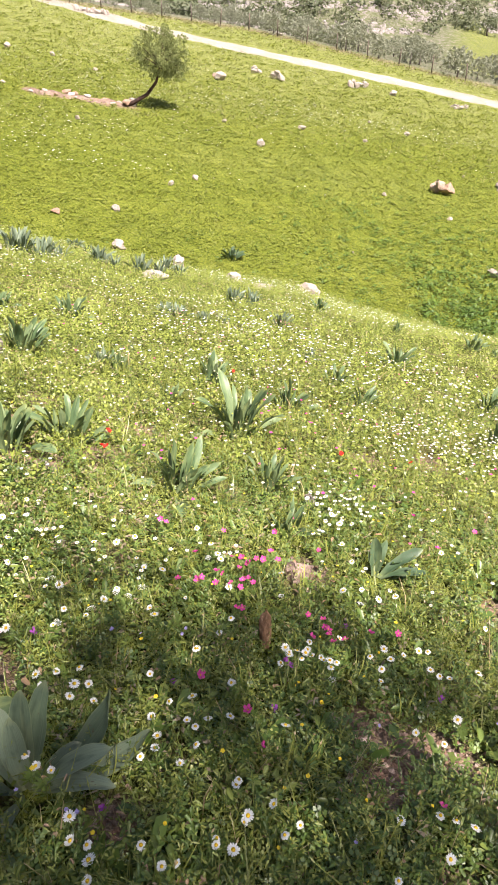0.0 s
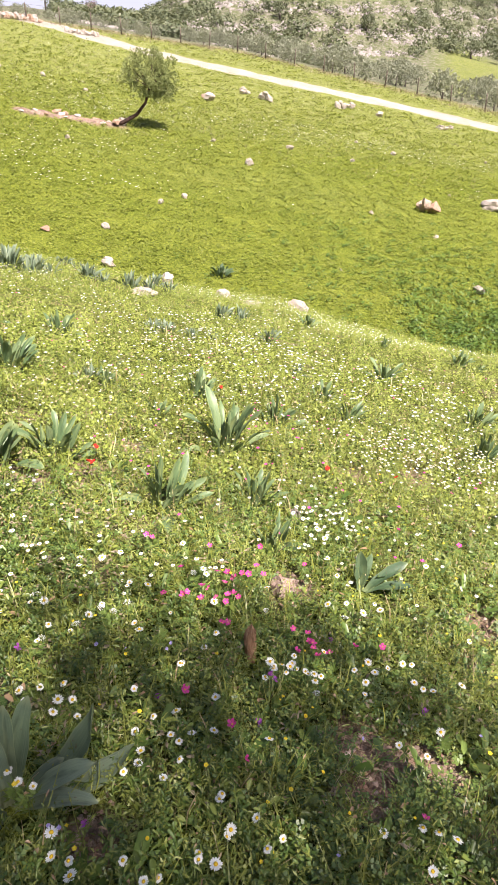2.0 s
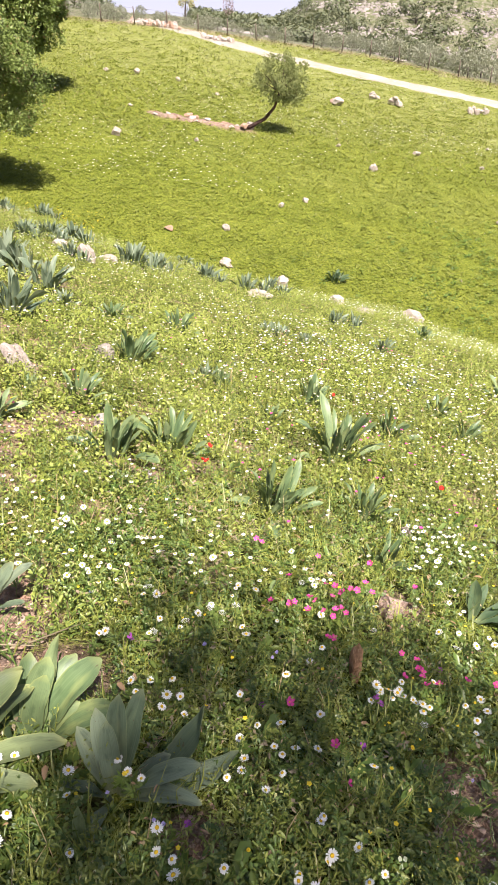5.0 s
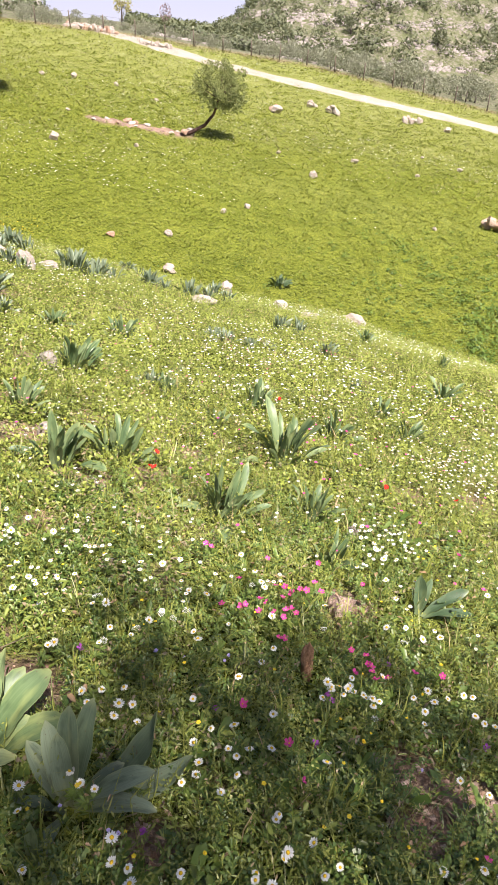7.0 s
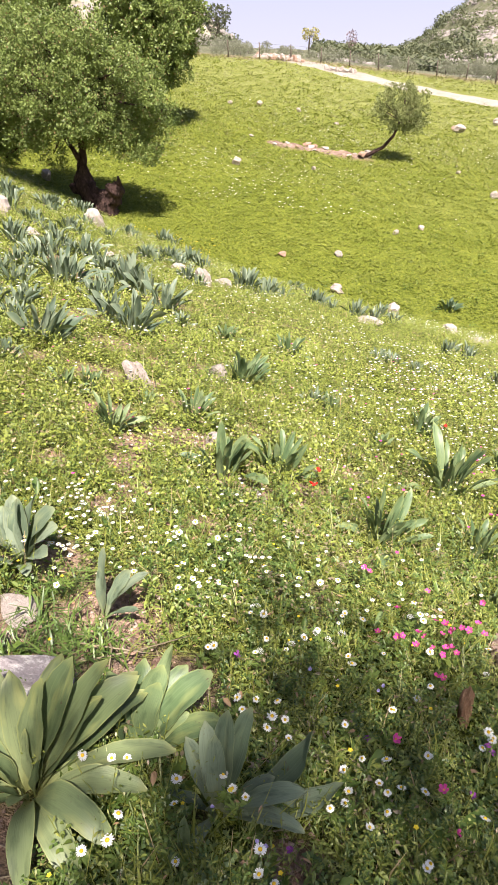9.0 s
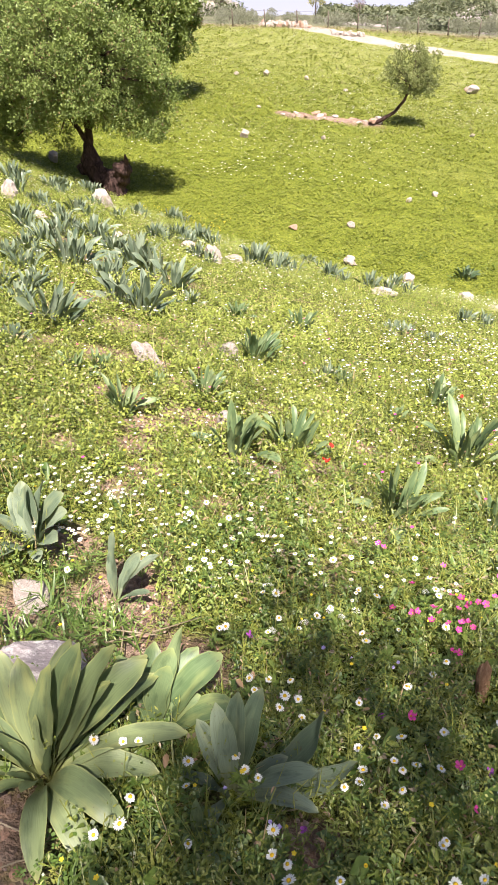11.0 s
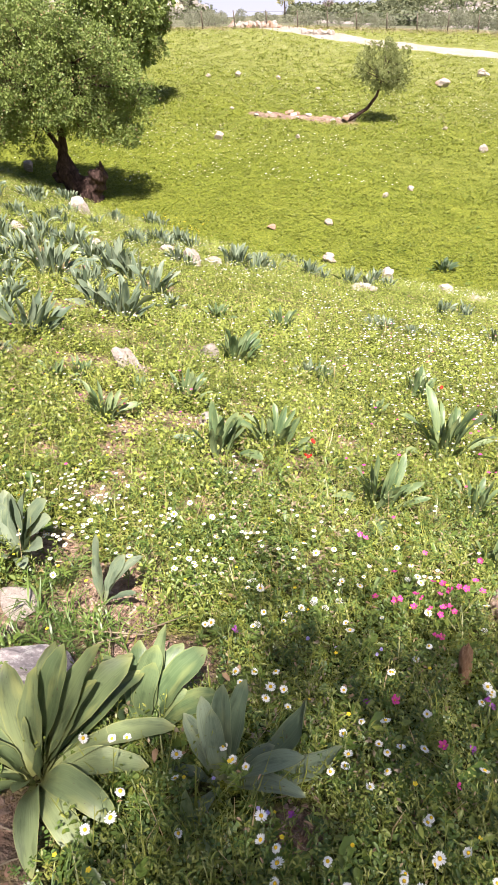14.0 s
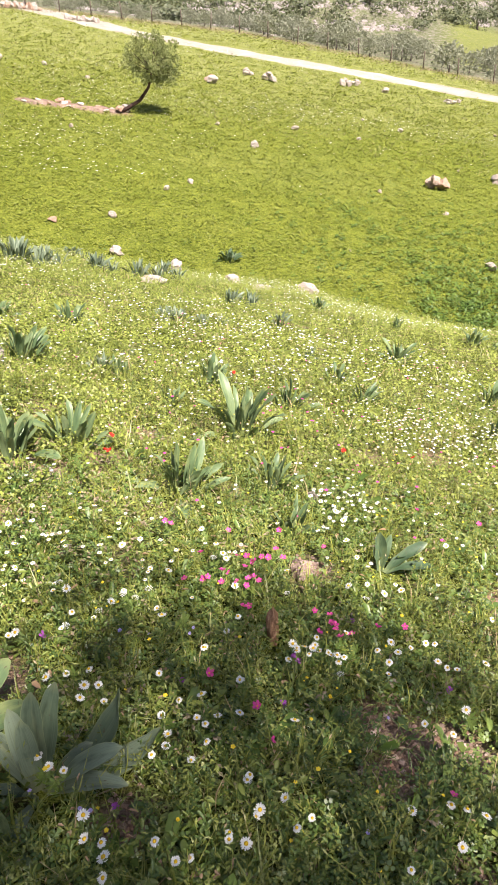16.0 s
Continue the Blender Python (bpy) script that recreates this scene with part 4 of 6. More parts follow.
ROCKS_FOOT = [
    (1.47, 14.17, 0.46, 0.2), (0.41, 12.63, 0.36, 0.11), (-0.19, 13.7, 0.29, 0.19), (9.97, 25.84, 0.85, 0.36), (9.86, 23.95, 0.42, 0.1),
    (11.29, 24.7, 0.48, 0.17), (9.58, 22.33, 0.4, 0.24), (6.84, 17.53, 0.29, 0.19), (4.75, 23.15, 0.16, 0.12), (0.63, 27, 0.28, 0.24),
    (2.39, 30.34, 0.31, 0.17), (8.48, 42.16, 0.4, 0.27), (0.19, 1.97, 0.1, 0.075), (0.043, 1.585, 0.036, 0.10), (-3.49, 18.47, 0.21, 0.13),
    (-2.23, 21.15, 0.15, 0.12), (-1.58, 22.12, 0.18, 0.12), (-0.86, 29.77, 0.18, 0.12),
]
ROCKS_SMALL = [
    (5.04, 29.83, 0.22, 0.12), (7.28, 32.23, 0.26, 0.18), (6.69, 21.74, 0.23, 0.11), (0.29, 2.59, 0.055, 0.085), (2.97, 17.69, 0.093, 0.062),
    (-1.6, 11.51, 0.35, 0.079), (-1.54, 15.4, 0.24, 0.21), (-3.04, 15.95, 0.27, 0.17), (2.62, 62.11, 0.92, 0.23), (5.81, 33.7, 0.19, 0.11),
    (12.34, 34.14, 0.2, 0.11), (8.48, 26.73, 0.14, 0.091), (0.64, 1, 0.041, 0.035), 
]
ROCK_PILES = [
    (6.93, 24.25, 0.75, 0.58), (-1.37, 38.68, 0.64, 0.41), (0.55, 41.8, 0.69, 0.38), (1.78, 40.94, 0.78, 0.5), (6.12, 42.36, 0.66, 0.53),
    (6.92, 43.2, 0.61, 0.4), (12.01, 41.5, 0.67, 0.23), (12.7, 42.09, 0.41, 0.2),
]


STONES = [rock_mesh("stone", 3 + i, LIMESTONE) for i in range(6)]
STONES_PINK = [rock_mesh("stone", 83 + i, PINKSTONE) for i in range(2)]
STONES_RED = [rock_mesh("stone", 23 + i, REDSTONE) for i in range(4)]
STONE_RUST = rock_mesh("stone", 63, RUST)
STONE_GREY = rock_mesh("stone", 43, GREYSTONE, flat=0.6)


def stone(x, y, wide, high, me, label, group="stones in the grass", sink=0.2, deep=None):
    r = random.Random(round(x * 577 + y * 91))
    ob = new("stone", me)
    ob.matrix_basis = pose(x, y, float(land(x, y)) - sink * high, r.uniform(-9, 9), r.uniform(-9, 9), r.uniform(-35, 35)) @ Matrix.Diagonal((wide, wide * (deep or r.uniform(0.65, 0.95)), high * (1 + sink), 1))
    return tagged(ob, label, "rock", group)


for i, (sx, sy, wide, high) in enumerate(ROCKS_BANK):
    if i == 3:
        stone(sx, sy, wide * 1.25, high * 0.85, STONE_GREY, "flat grey-purple stone with pale lichen in the grass", sink=0.25, deep=0.7)
    elif i in (2, 4, 12):
        stone(sx, sy, wide * 1.1, high * 0.35, (STONES, STONES_RED)[i == 12][i % 4], "pinkish limestone lying in bare soil", sink=0.3, deep=0.8)
    elif i == 0:
        slab = stone(sx, sy, 0.15, 0.23, STONES[0], "pale pinkish upright stone leaning in the bank", sink=0.25, deep=0.7)
        slab.matrix_basis = slab.matrix_basis @ pose(0, 0, 0, 0, -20, 0)
    elif i == 5:
        slab = stone(sx, sy, 0.24, 0.62, STONES[2], "pale leaning slab of limestone below the tree", sink=0.2, deep=1.1)
        slab.matrix_basis = slab.matrix_basis @ pose(0, 0, 0, 0, -28, 0)
    else:
        stone(sx, sy, wide * 1.15, high * 1.05, STONES[i % 6], "pale pinkish limestone half sunk in the bank")
for i, (sx, sy, wide, high) in enumerate(ROCKS_FIELD):
    stone(sx, sy, wide, high, STONES[(i + 2) % 6] if i != 3 else STONES_RED[0], "pale stone lying in the green field", "stones in the field")
for i, (sx, sy, wide, high) in enumerate(ROCKS_FOOT):
    near = sy < 3
    stone(sx, sy, wide * 1.15, high * (1.6 if near else 1.1), (STONE_RUST if sy < 1.8 else STONES_PINK[0]) if near else STONES[(i + 4) % 6], "rusty pink stone among pink flowers" if near else "whitish stone at the foot of the bank", "stones in the field" if sy > 16 else "stones in the grass")
for i, (sx, sy, wide, high) in enumerate(ROCKS_SMALL):
    stone(sx, sy, wide, high, STONES[(i + 1) % 6], "small pale stone in the grass")
for i, (sx, sy, wide, high) in enumerate(ROCK_PILES):
    for j in range(5 if i else 3):
        dx, dy = 0.34 * wide * math.cos(j * 2.3 + i), 0.25 * wide * math.sin(j * 2.3 + i)
        ob = stone(sx + dx, sy + dy, wide * (0.62 - 0.07 * j), high * (0.75 - 0.09 * j), STONES_PINK[j % 2] if i < 2 and j % 3 else (STONES_RED if i in (0, 1) else STONES)[(i + j) % 4], "reddish stone of a small heap in the field", "heaps of stones", 0.1)
        if j > (2 if i else 1):
            ob.location = (sx + 0.3 * dx, sy + 0.3 * dy, ob.location.z + 0.42 * high)


# ---- flowers ----
DAISIES_LEFT = [
    (-0.743, 0.922), (-0.686, 0.940), (-0.657, 0.951), (-0.548, 0.952), (-0.531, 0.903), (-0.616, 0.838), (-0.611, 0.787), (-0.638, 0.747),
    (-0.487, 0.807), (-0.486, 1.087), (-0.505, 1.074), (-0.470, 1.015), (-0.441, 0.988), (-0.412, 0.987), (-0.344, 1.147), (-0.425, 1.228),
    (-0.396, 1.242), (-0.430, 1.294), (-0.426, 1.188), (-0.374, 1.193), (-0.245, 1.052), (-0.217, 1.077), (-0.235, 1.161), (-0.202, 1.224),
    (-0.146, 1.231), (-0.154, 1.167), (-0.133, 1.147), (-0.105, 1.172), (-0.159, 1.041), (-0.031, 1.021), (-0.012, 0.930), (-0.170, 0.813),
    (-0.144, 0.820), (-0.296, 0.807), (-0.295, 0.782), (-0.213, 0.851), (-0.349, 0.886), (-0.337, 0.841), (-0.309, 0.842), (-0.281, 1.557),
    (-0.147, 1.429), (-0.091, 1.512), (-0.521, 1.249), (-0.256, 1.292), (-0.128, 1.096), (-0.053, 1.183), (-0.047, 1.299), (-0.073, 0.875),
]
DAISIES_RIGHT = [
    (0.164, 1.478), (0.176, 1.463), (0.145, 1.448), (0.135, 1.480), (0.569, 1.422), (0.543, 1.430), (0.664, 1.452), (0.355, 1.368),
    (0.370, 1.425), (0.409, 1.477), (0.198, 1.442), (0.530, 1.519), (0.489, 1.775), (-0.293, 1.559), (0.082, 1.407), (0.219, 1.421),
    (0.262, 1.527), (0.344, 1.467), (0.395, 1.512), (0.451, 1.497), (0.497, 1.505), (0.531, 1.249), (0.403, 1.187), (0.475, 1.174),
    (0.080, 1.178), (0.043, 0.969), (-0.074, 0.867), (-0.041, 0.865), (-0.021, 0.919), (0.060, 0.894), (-0.037, 1.011), (0.397, 0.880),
    (0.441, 0.972), (0.316, 0.962), (-0.052, 1.295), (-0.153, 1.428), (-0.284, 1.783), (-0.342, 1.777), (-0.400, 1.633), (0.424, 1.742),
    (0.373, 1.777), (0.476, 1.802), (0.307, 1.762),
]
PINKS = [
    (-0.322, 2.064), (-0.305, 2.077), (-0.094, 2.087), (0.100, 2.113), (0.257, 2.015), (-0.184, 1.900), (-0.061, 1.882), (-0.003, 1.875),
    (0.024, 1.882), (0.077, 1.953), (0.100, 1.925), (-0.169, 1.759), (-0.156, 1.754), (-0.108, 1.794), (-0.088, 1.797), (-0.110, 1.755),
    (-0.061, 1.736), (-0.032, 1.728), (0.011, 1.762), (-0.042, 1.646), (-0.023, 1.648), (-0.132, 1.316), (0.180, 1.626), (0.184, 1.543),
    (0.232, 1.536), (0.243, 1.517), (0.278, 1.526), (-0.009, 1.227), (-0.231, 1.747), (0.727, 2.442), (0.973, 2.351), (0.759, 2.180),
    (0.456, 1.589), (0.363, 1.558), (0.413, 0.992), (0.021, 1.117),
]
YELLOWS = [
    (0.177, 1.263), (0.202, 1.303), (0.127, 1.341), (0.313, 1.390), (0.208, 1.544), (0.373, 1.485), (0.199, 1.093), (0.242, 0.990),
    (-0.122, 1.737), (-0.329, 1.230), (-0.175, 0.900), (0.387, 0.988),
]
REDS = [
    (-0.666, 2.722), (-0.643, 2.708), (-0.684, 2.940), (-0.093, 4.561), (0.875, 3.062), (0.492, 3.048),
]
LILACS = [
    (-0.380, 1.450), (-0.184, 1.499), (-0.196, 1.490), (0.321, 1.222), (-0.362, 0.906), (-0.469, 0.945), (-0.346, 0.914), (-0.307, 1.472),
    (0.208, 0.902), (0.645, 1.256),
]


def flower_mesh(name, petals, radius, width, material, cup=0.15, seed=0, notch=0.0):
    r = np.random.default_rng(seed)
    vs, qs = [], []
    for i in range(petals):
        a = 2 * math.pi * i / petals + r.normal(0, 0.05)
        d, s = np.array([math.cos(a), math.sin(a), 0]), np.array([-math.sin(a), math.cos(a), 0])
        ln, lift = radius * r.uniform(0.88, 1.08), cup * r.uniform(0.5, 1.5)
        k = len(vs)
        z = np.array([0, 0, 1.0])
        vs += [d * radius * 0.12 - s * width * 0.3, d * radius * 0.12 + s * width * 0.3, d * ln * 0.7 + s * width + z * lift * radius * 0.6, d * ln * 0.7 - s * width + z * lift * radius * 0.6,
               d * ln + s * width * 0.55 + z * lift * radius, d * ln - s * width * 0.55 + z * lift * radius]
        qs += [(k, k + 1, k + 2, k + 3), (k + 3, k + 2, k + 4, k + 5)]
    return mesh_of(name, vs, qs, material)


def dome_mesh(name, radius, high, material, sides=10):
    vs, fs = [], []
    for i, (rr, z) in enumerate(((1, 0), (0.82, 0.6), (0.45, 0.92))):
        vs += [(radius * rr * math.cos(2 * math.pi * j / sides), radius * rr * math.sin(2 * math.pi * j / sides), high * z) for j in range(sides)]
    vs.append((0, 0, high))
    for i in range(2):
        fs += [(i * sides + j, i * sides + (j + 1) % sides, (i + 1) * sides + (j + 1) % sides, (i + 1) * sides + j) for j in range(sides)]
    fs += [(2 * sides + j, 2 * sides + (j + 1) % sides, 3 * sides) for j in range(sides)]
    return mesh_of(name, vs, fs, material, True)


def stem_mesh(name, high, radius, material, seed, leafy=5):
    """A thin bent stalk with a few feathery leaves."""
    r = np.random.default_rng(seed)
    bend = r.normal(0, 0.12, 2)
    pts = [np.array([bend[0] * high * (1 - t) * t * 2, bend[1] * high * (1 - t) * t * 2, high * (t - 1)]) for t in (0, 0.35, 0.7, 1.0)]
    v, q = tube(pts, [radius] * 4, 5)
    vs, fs = list(v), [tuple(dict.fromkeys(f)) for f in q]
    for i in range(leafy):
        c, a = pts[0] + (pts[3] - pts[0]) * r.uniform(0.1, 0.75), r.uniform(0, 6.28)
        for j in range(3):
            b = a + (j - 1) * 0.6
            d, s = np.array([math.cos(b), math.sin(b), 0.6]) * 0.028, np.array([-math.sin(b), math.cos(b), 0]) * 0.0035
            k = len(vs)
            vs += [c, c + d * 0.5 + s, c + d, c + d * 0.5 - s]
            fs.append((k, k + 1, k + 2, k + 3))
    return mesh_of(name, vs, fs, material)


def flower(kind, head_parts, stem, label, group):
    """A master flower: the head at the origin and the stem below it."""
    ob = new(kind)
    ob.empty_display_size = 0.02
    tagged(ob, label, "flower", group)
    for name, me, z in head_parts:
        part(name, me, ob, pose(0, 0, z))
    part("stem", stem, ob)
    return ob


def plant_flowers(masters, places, high, size=1.0, lean=22):
    """Stands copies on the ground; the first ones are the masters themselves."""
    for i, (fx, fy) in enumerate(places):
        r = random.Random(i * 31 + round(fx * 1000))
        h = high * r.uniform(0.85, 1.12)
        m = pose(fx, fy, float(land(fx, fy)) + h, r.gauss(0, lean) + 8, r.gauss(0, lean), r.uniform(0, 360))
        master = masters[i % len(masters)]
        s = size * r.uniform(0.85, 1.12)
        if i < len(masters):
            master.matrix_basis = m @ Matrix.Diagonal((s, s, s, 1))
        else:
            copy_thing(master, m @ Matrix.Diagonal((s, s, s, 1)))


def clusters(middles, per, reach, seed):
    r = random.Random(seed)
    return [(cx + r.gauss(0, reach), cy + r.gauss(0, reach)) for cx, cy in middles for _ in range(per)]


daisies = [flower("daisy", [("petals", flower_mesh("petals", 15 + i, 0.0116 - 0.0008 * i, 0.0018, WHITE, (0.05, 0.25, -0.25)[i], i), 0.0), ("disc", dome_mesh("disc", 0.0040, 0.0034, DISC), 0.0005)],
                  stem_mesh("stem", 0.15, 0.0009, STEM, i), "white daisy with a yellow centre on a thin stem", "daisies in the meadow") for i in range(3)]
r = random.Random(5)
spread_out = [(r.uniform(-1.2, 0.9), r.uniform(0.75, 2.2)) for _ in range(40)]
plant_flowers(daisies, DAISIES_LEFT + DAISIES_RIGHT + clusters([(-0.95, 1.95), (-0.85, 1.75), (-0.6, 1.6), (-0.55, 1.9), (-0.3, 2.15)], 6, 0.10, 3) + clusters([(0.3, 2.5), (0.38, 2.35), (0.15, 1.47)], 8, 0.05, 4) + spread_out, 0.125, 1.05, 16)
pinks = [flower("pink_flower", [("petals", flower_mesh("petals", 5, 0.0124, 0.0050, PINK, 0.35 + 0.2 * i, 10 + i), 0.0), ("disc", dome_mesh("disc", 0.0022, 0.002, DISC, 6), 0.001)], stem_mesh("stem", 0.14, 0.0009, STEM, 20 + i, 6),
                "bright pink five-petalled flower on a slender stem", "pink flowers in the meadow") for i in range(2)]
plant_flowers(pinks, PINKS + clusters([(-0.05, 1.74), (0.02, 1.9), (0.2, 1.55)], 3, 0.04, 8), 0.125, 0.97)
yellows = [flower("yellow_flower", [("petals", flower_mesh("petals", 6, 0.0078, 0.0046, YELLOW, 0.6, 30), 0.0), ("disc", dome_mesh("disc", 0.003, 0.003, DISC, 6), 0.0005)], stem_mesh("stem", 0.14, 0.0009, STEM, 30, 3),
                  "small yellow cup-shaped flower", "yellow flowers in the meadow")]
plant_flowers(yellows, YELLOWS, 0.12, 0.68)
reds = [flower("red_flower", [("petals", flower_mesh("petals", 6, 0.018, 0.010, RED, 0.5, 40), 0.0), ("disc", dome_mesh("disc", 0.004, 0.004, BARK, 8), 0.0)], stem_mesh("stem", 0.13, 0.0014, STEM, 40, 3),
               "scarlet poppy-like flower with a dark centre", "red flowers in the meadow")]
plant_flowers(reds, REDS, 0.11, 0.85)
lilacs = [flower("lilac_flower", [("petals", flower_mesh("petals", 7, 0.008, 0.003, LILAC, 0.5, 50), 0.0)], stem_mesh("stem", 0.13, 0.0008, STEM, 50, 4), "tiny lilac flower among the herbs", "lilac flowers in the meadow")]
plant_flowers(lilacs, LILACS, 0.115, 0.75)



def umbel_mesh(name, radius, seed):
    """A loose flat head of many tiny white florets."""
    r = np.random.default_rng(seed)
    vs, qs = [], []
    for i in range(26):
        a, d = i * 2.39996, radius * math.sqrt((i + 0.5) / 26)
        c = np.array([d * math.cos(a), d * math.sin(a), 0.25 * radius - 0.3 * d + r.normal(0, 0.0006)])
        for j in range(2):
            b = a + j * 1.571
            u, w = np.array([math.cos(b), math.sin(b), 0.1]) * 0.0021, np.array([-math.sin(b), math.cos(b), 0]) * 0.0010
            k = len(vs)
            vs += [c - u, c + w, c + u, c - w + np.array([0, 0, 0.0004])]
            qs.append((k, k + 1, k + 2, k + 3))
    return mesh_of(name, vs, qs, WHITE)


umbels = [flower("white_umbel", [("flower_head", umbel_mesh("flower_head", 0.013, 70 + i), 0.0)], stem_mesh("stem", 0.14, 0.0009, STEM, 72 + i, 6), "loose white flower head of tiny florets on a thin stem", "white umbels in the meadow") for i in range(2)]
plant_flowers(umbels, [(-0.36, 1.60), (-0.40, 1.62), (-0.33, 1.66), (-0.46, 1.55), (0.10, 1.72), (-0.52, 1.44), (0.22, 1.36), (-0.14, 1.86), (0.36, 1.72), (-0.60, 1.66)], 0.13, 1.0, 10)
vetches = [flower("purple_vetch", [("petals", flower_mesh("petals", 4, 0.0085, 0.0042, PURPLE, 1.1, 80), 0.0), ("lower_petals", flower_mesh("lower_petals", 3, 0.007, 0.0036, PURPLE, 0.9, 81), -0.011)], stem_mesh("stem", 0.12, 0.0009, STEM, 82, 0), "small purple vetch flower among green herbs", "purple vetches in the meadow")]
plant_flowers(vetches, [(0.10, 1.45), (0.115, 1.43), (0.06, 1.25), (-0.30, 0.93), (0.52, 1.34), (-0.58, 1.42), (0.30, 1.62), (-0.2, 1.30)], 0.105, 0.95, 20)


# ---- trees ----
def limbs_to(lobes, trunk_top, thick, seed, every=2):
    """Branches that run from the head of the trunk into the lobes of the crown."""
    r = random.Random(seed)
    out = []
    for i, (x, y, z, rad) in enumerate(lobes):
        if i % every:
            continue
        a, b = Vector(trunk_top), Vector((x, y, z))
        mid = a.lerp(b, 0.5) + Vector((r.uniform(-0.2, 0.2), r.uniform(-0.2, 0.2), r.uniform(-0.15, 0.1))) * rad
        out.append(([tuple(a), tuple(a.lerp(mid, 0.5)), tuple(mid), tuple(b)], [thick, thick * 0.75, thick * 0.5, thick * 0.15]))
    return out


def lobes_in(centre, radii, count, size, seed, cut=-1.0):
    """Lobes over an uneven ellipsoid."""
    r = np.random.default_rng(seed)
    out = []
    for i in range(count):
        z = 1 - 2 * (i + 0.5) / count
        if z < cut:
            continue
        a = i * 2.39996 + r.normal(0, 0.25)
        k = math.sqrt(max(0, 1 - z * z)) * r.uniform(0.72, 1.08)
        out.append((centre[0] + radii[0] * k * math.cos(a), centre[1] + radii[1] * k * math.sin(a), centre[2] + radii[2] * z * r.uniform(0.8, 1.1), size * r.uniform(0.7, 1.25)))
    return out


def tree(name, x, y, trunk, lobes, leaf, per_lobe, crown, bark, label, thick, shell=0.5, knots=0.08, extra=(), every=2, group=""):
    ob = thing(name, x, y, label, "tree", group, sink=0.1)
    top = trunk[0][-1]
    part("trunk", old_wood("trunk", [trunk, *extra], bark) if extra else tubes_mesh("trunk", [trunk], bark, 12, knots), ob)
    if thick:
        for limb in limbs_to(lobes, top, thick, 3, every):
            part("branch", tubes_mesh("branch", [limb], bark, 6, 0.03), ob)
    part("crown", crown_mesh("crown", lobes, leaf, per_lobe, crown, 5, shell), ob)
    return ob


# the evergreen at the foot of the bank, with a gnarled dark trunk and a broken stump beside it
def off_trunk(lobes):
    return [b for b in lobes if b[2] > 2.15 or abs(b[0] + 0.55) > 0.75]


big_lobes = off_trunk(lobes_in((-1.25, -0.6, 3.3), (3.15, 1.8, 1.75), 112, 0.46, 1, -0.95) + lobes_in((-1.25, -0.6, 3.3), (2.45, 1.5, 1.25), 42, 0.5, 3) + lobes_in((-1.2, -0.6, 3.35), (1.5, 1.2, 0.8), 12, 0.8, 2))
big_lobes += [(1.9, 0, 2.25, 0.5), (1.5, 0, 1.95, 0.45), (2.1, 0, 2.75, 0.5), (1.0, -0.2, 1.95, 0.42), (1.2, 0.3, 2.35, 0.5), (0.7, 0, 2.3, 0.4), (1.75, -0.4, 1.8, 0.35), (1.5, 0.5, 2.5, 0.5), (0.9, -0.5, 2.5, 0.45)]
tree("evergreen_tree", -10.6, 18.3, ([(0.05, 0, -0.1), (-0.25, 0, 0.35), (-0.68, 0.05, 0.85), (-0.66, 0.1, 1.5), (-0.55, 0.15, 2.2), (-0.6, 0.2, 3.2)], [0.38, 0.36, 0.27, 0.13, 0.10, 0.09]),
     big_lobes, 0.060, 1050, CROWN, BARK, "large evergreen tree with a gnarled dark trunk", 0.09, 0.5, 0.10,
     extra=[([(0.05, -0.1, 0.0), (0.15, -0.1, 0.45), (0.42, -0.1, 0.72), (0.62, -0.1, 0.86)], [0.34, 0.31, 0.26, 0.17]), ([(0.5, -0.1, 0.8), (0.6, -0.12, 1.0), (0.58, -0.1, 1.15)], [0.13, 0.09, 0.03]), ([(-0.6, 0, 0.75), (-0.95, 0, 0.7), (-1.08, 0, 0.85)], [0.2, 0.15, 0.07]), ([(-0.6, 0.1, 1.4), (-0.85, 0, 1.75), (-1.15, 0, 2.3)], [0.1, 0.08, 0.06])])
# its neighbour further back
back_lobes = lobes_in((0, 0, 3.85), (2.1, 2.1, 2.2), 110, 0.48, 7, -0.95) + lobes_in((0, 0, 3.85), (1.5, 1.4, 1.5), 34, 0.7, 8)
back = tree("evergreen_tree", -14.34, 30.04, ([(0, 0, 0), (0.1, 0, 1.2), (-0.1, 0, 2.4), (0, 0, 3.6)], [0.35, 0.3, 0.24, 0.18]), back_lobes, 0.105, 620, CROWN, BARK, "tall evergreen tree behind another one", 0.1)
copy_thing(back, pose(-19.48, 28.22, float(land(-19.48, 28.22)), 0, 0, 130))
# the small leaning tree in the field
small_lobes = lobes_in((1.75, 0, 2.0), (1.0, 0.85, 0.85), 40, 0.25, 11) + lobes_in((1.8, 0, 1.95), (0.55, 0.45, 0.55), 14, 0.3, 12) + [(2.45, 0, 1.45, 0.3), (2.2, 0.2, 1.25, 0.28), (2.65, 0, 1.6, 0.26), (2.5, -0.3, 1.2, 0.22), (2.0, -0.2, 1.3, 0.22)]
tree("leaning_tree", -5.12, 30.2, ([(0, 0, 0), (0.55, 0, 0.22), (1.1, 0, 0.5), (1.48, 0, 0.95), (1.68, 0, 1.5)], [0.10, 0.08, 0.07, 0.055, 0.035]), small_lobes, 0.06, 270, YOUNG, BARK, "small leaning tree with a bent dark trunk in the field", 0.03, 0.35)

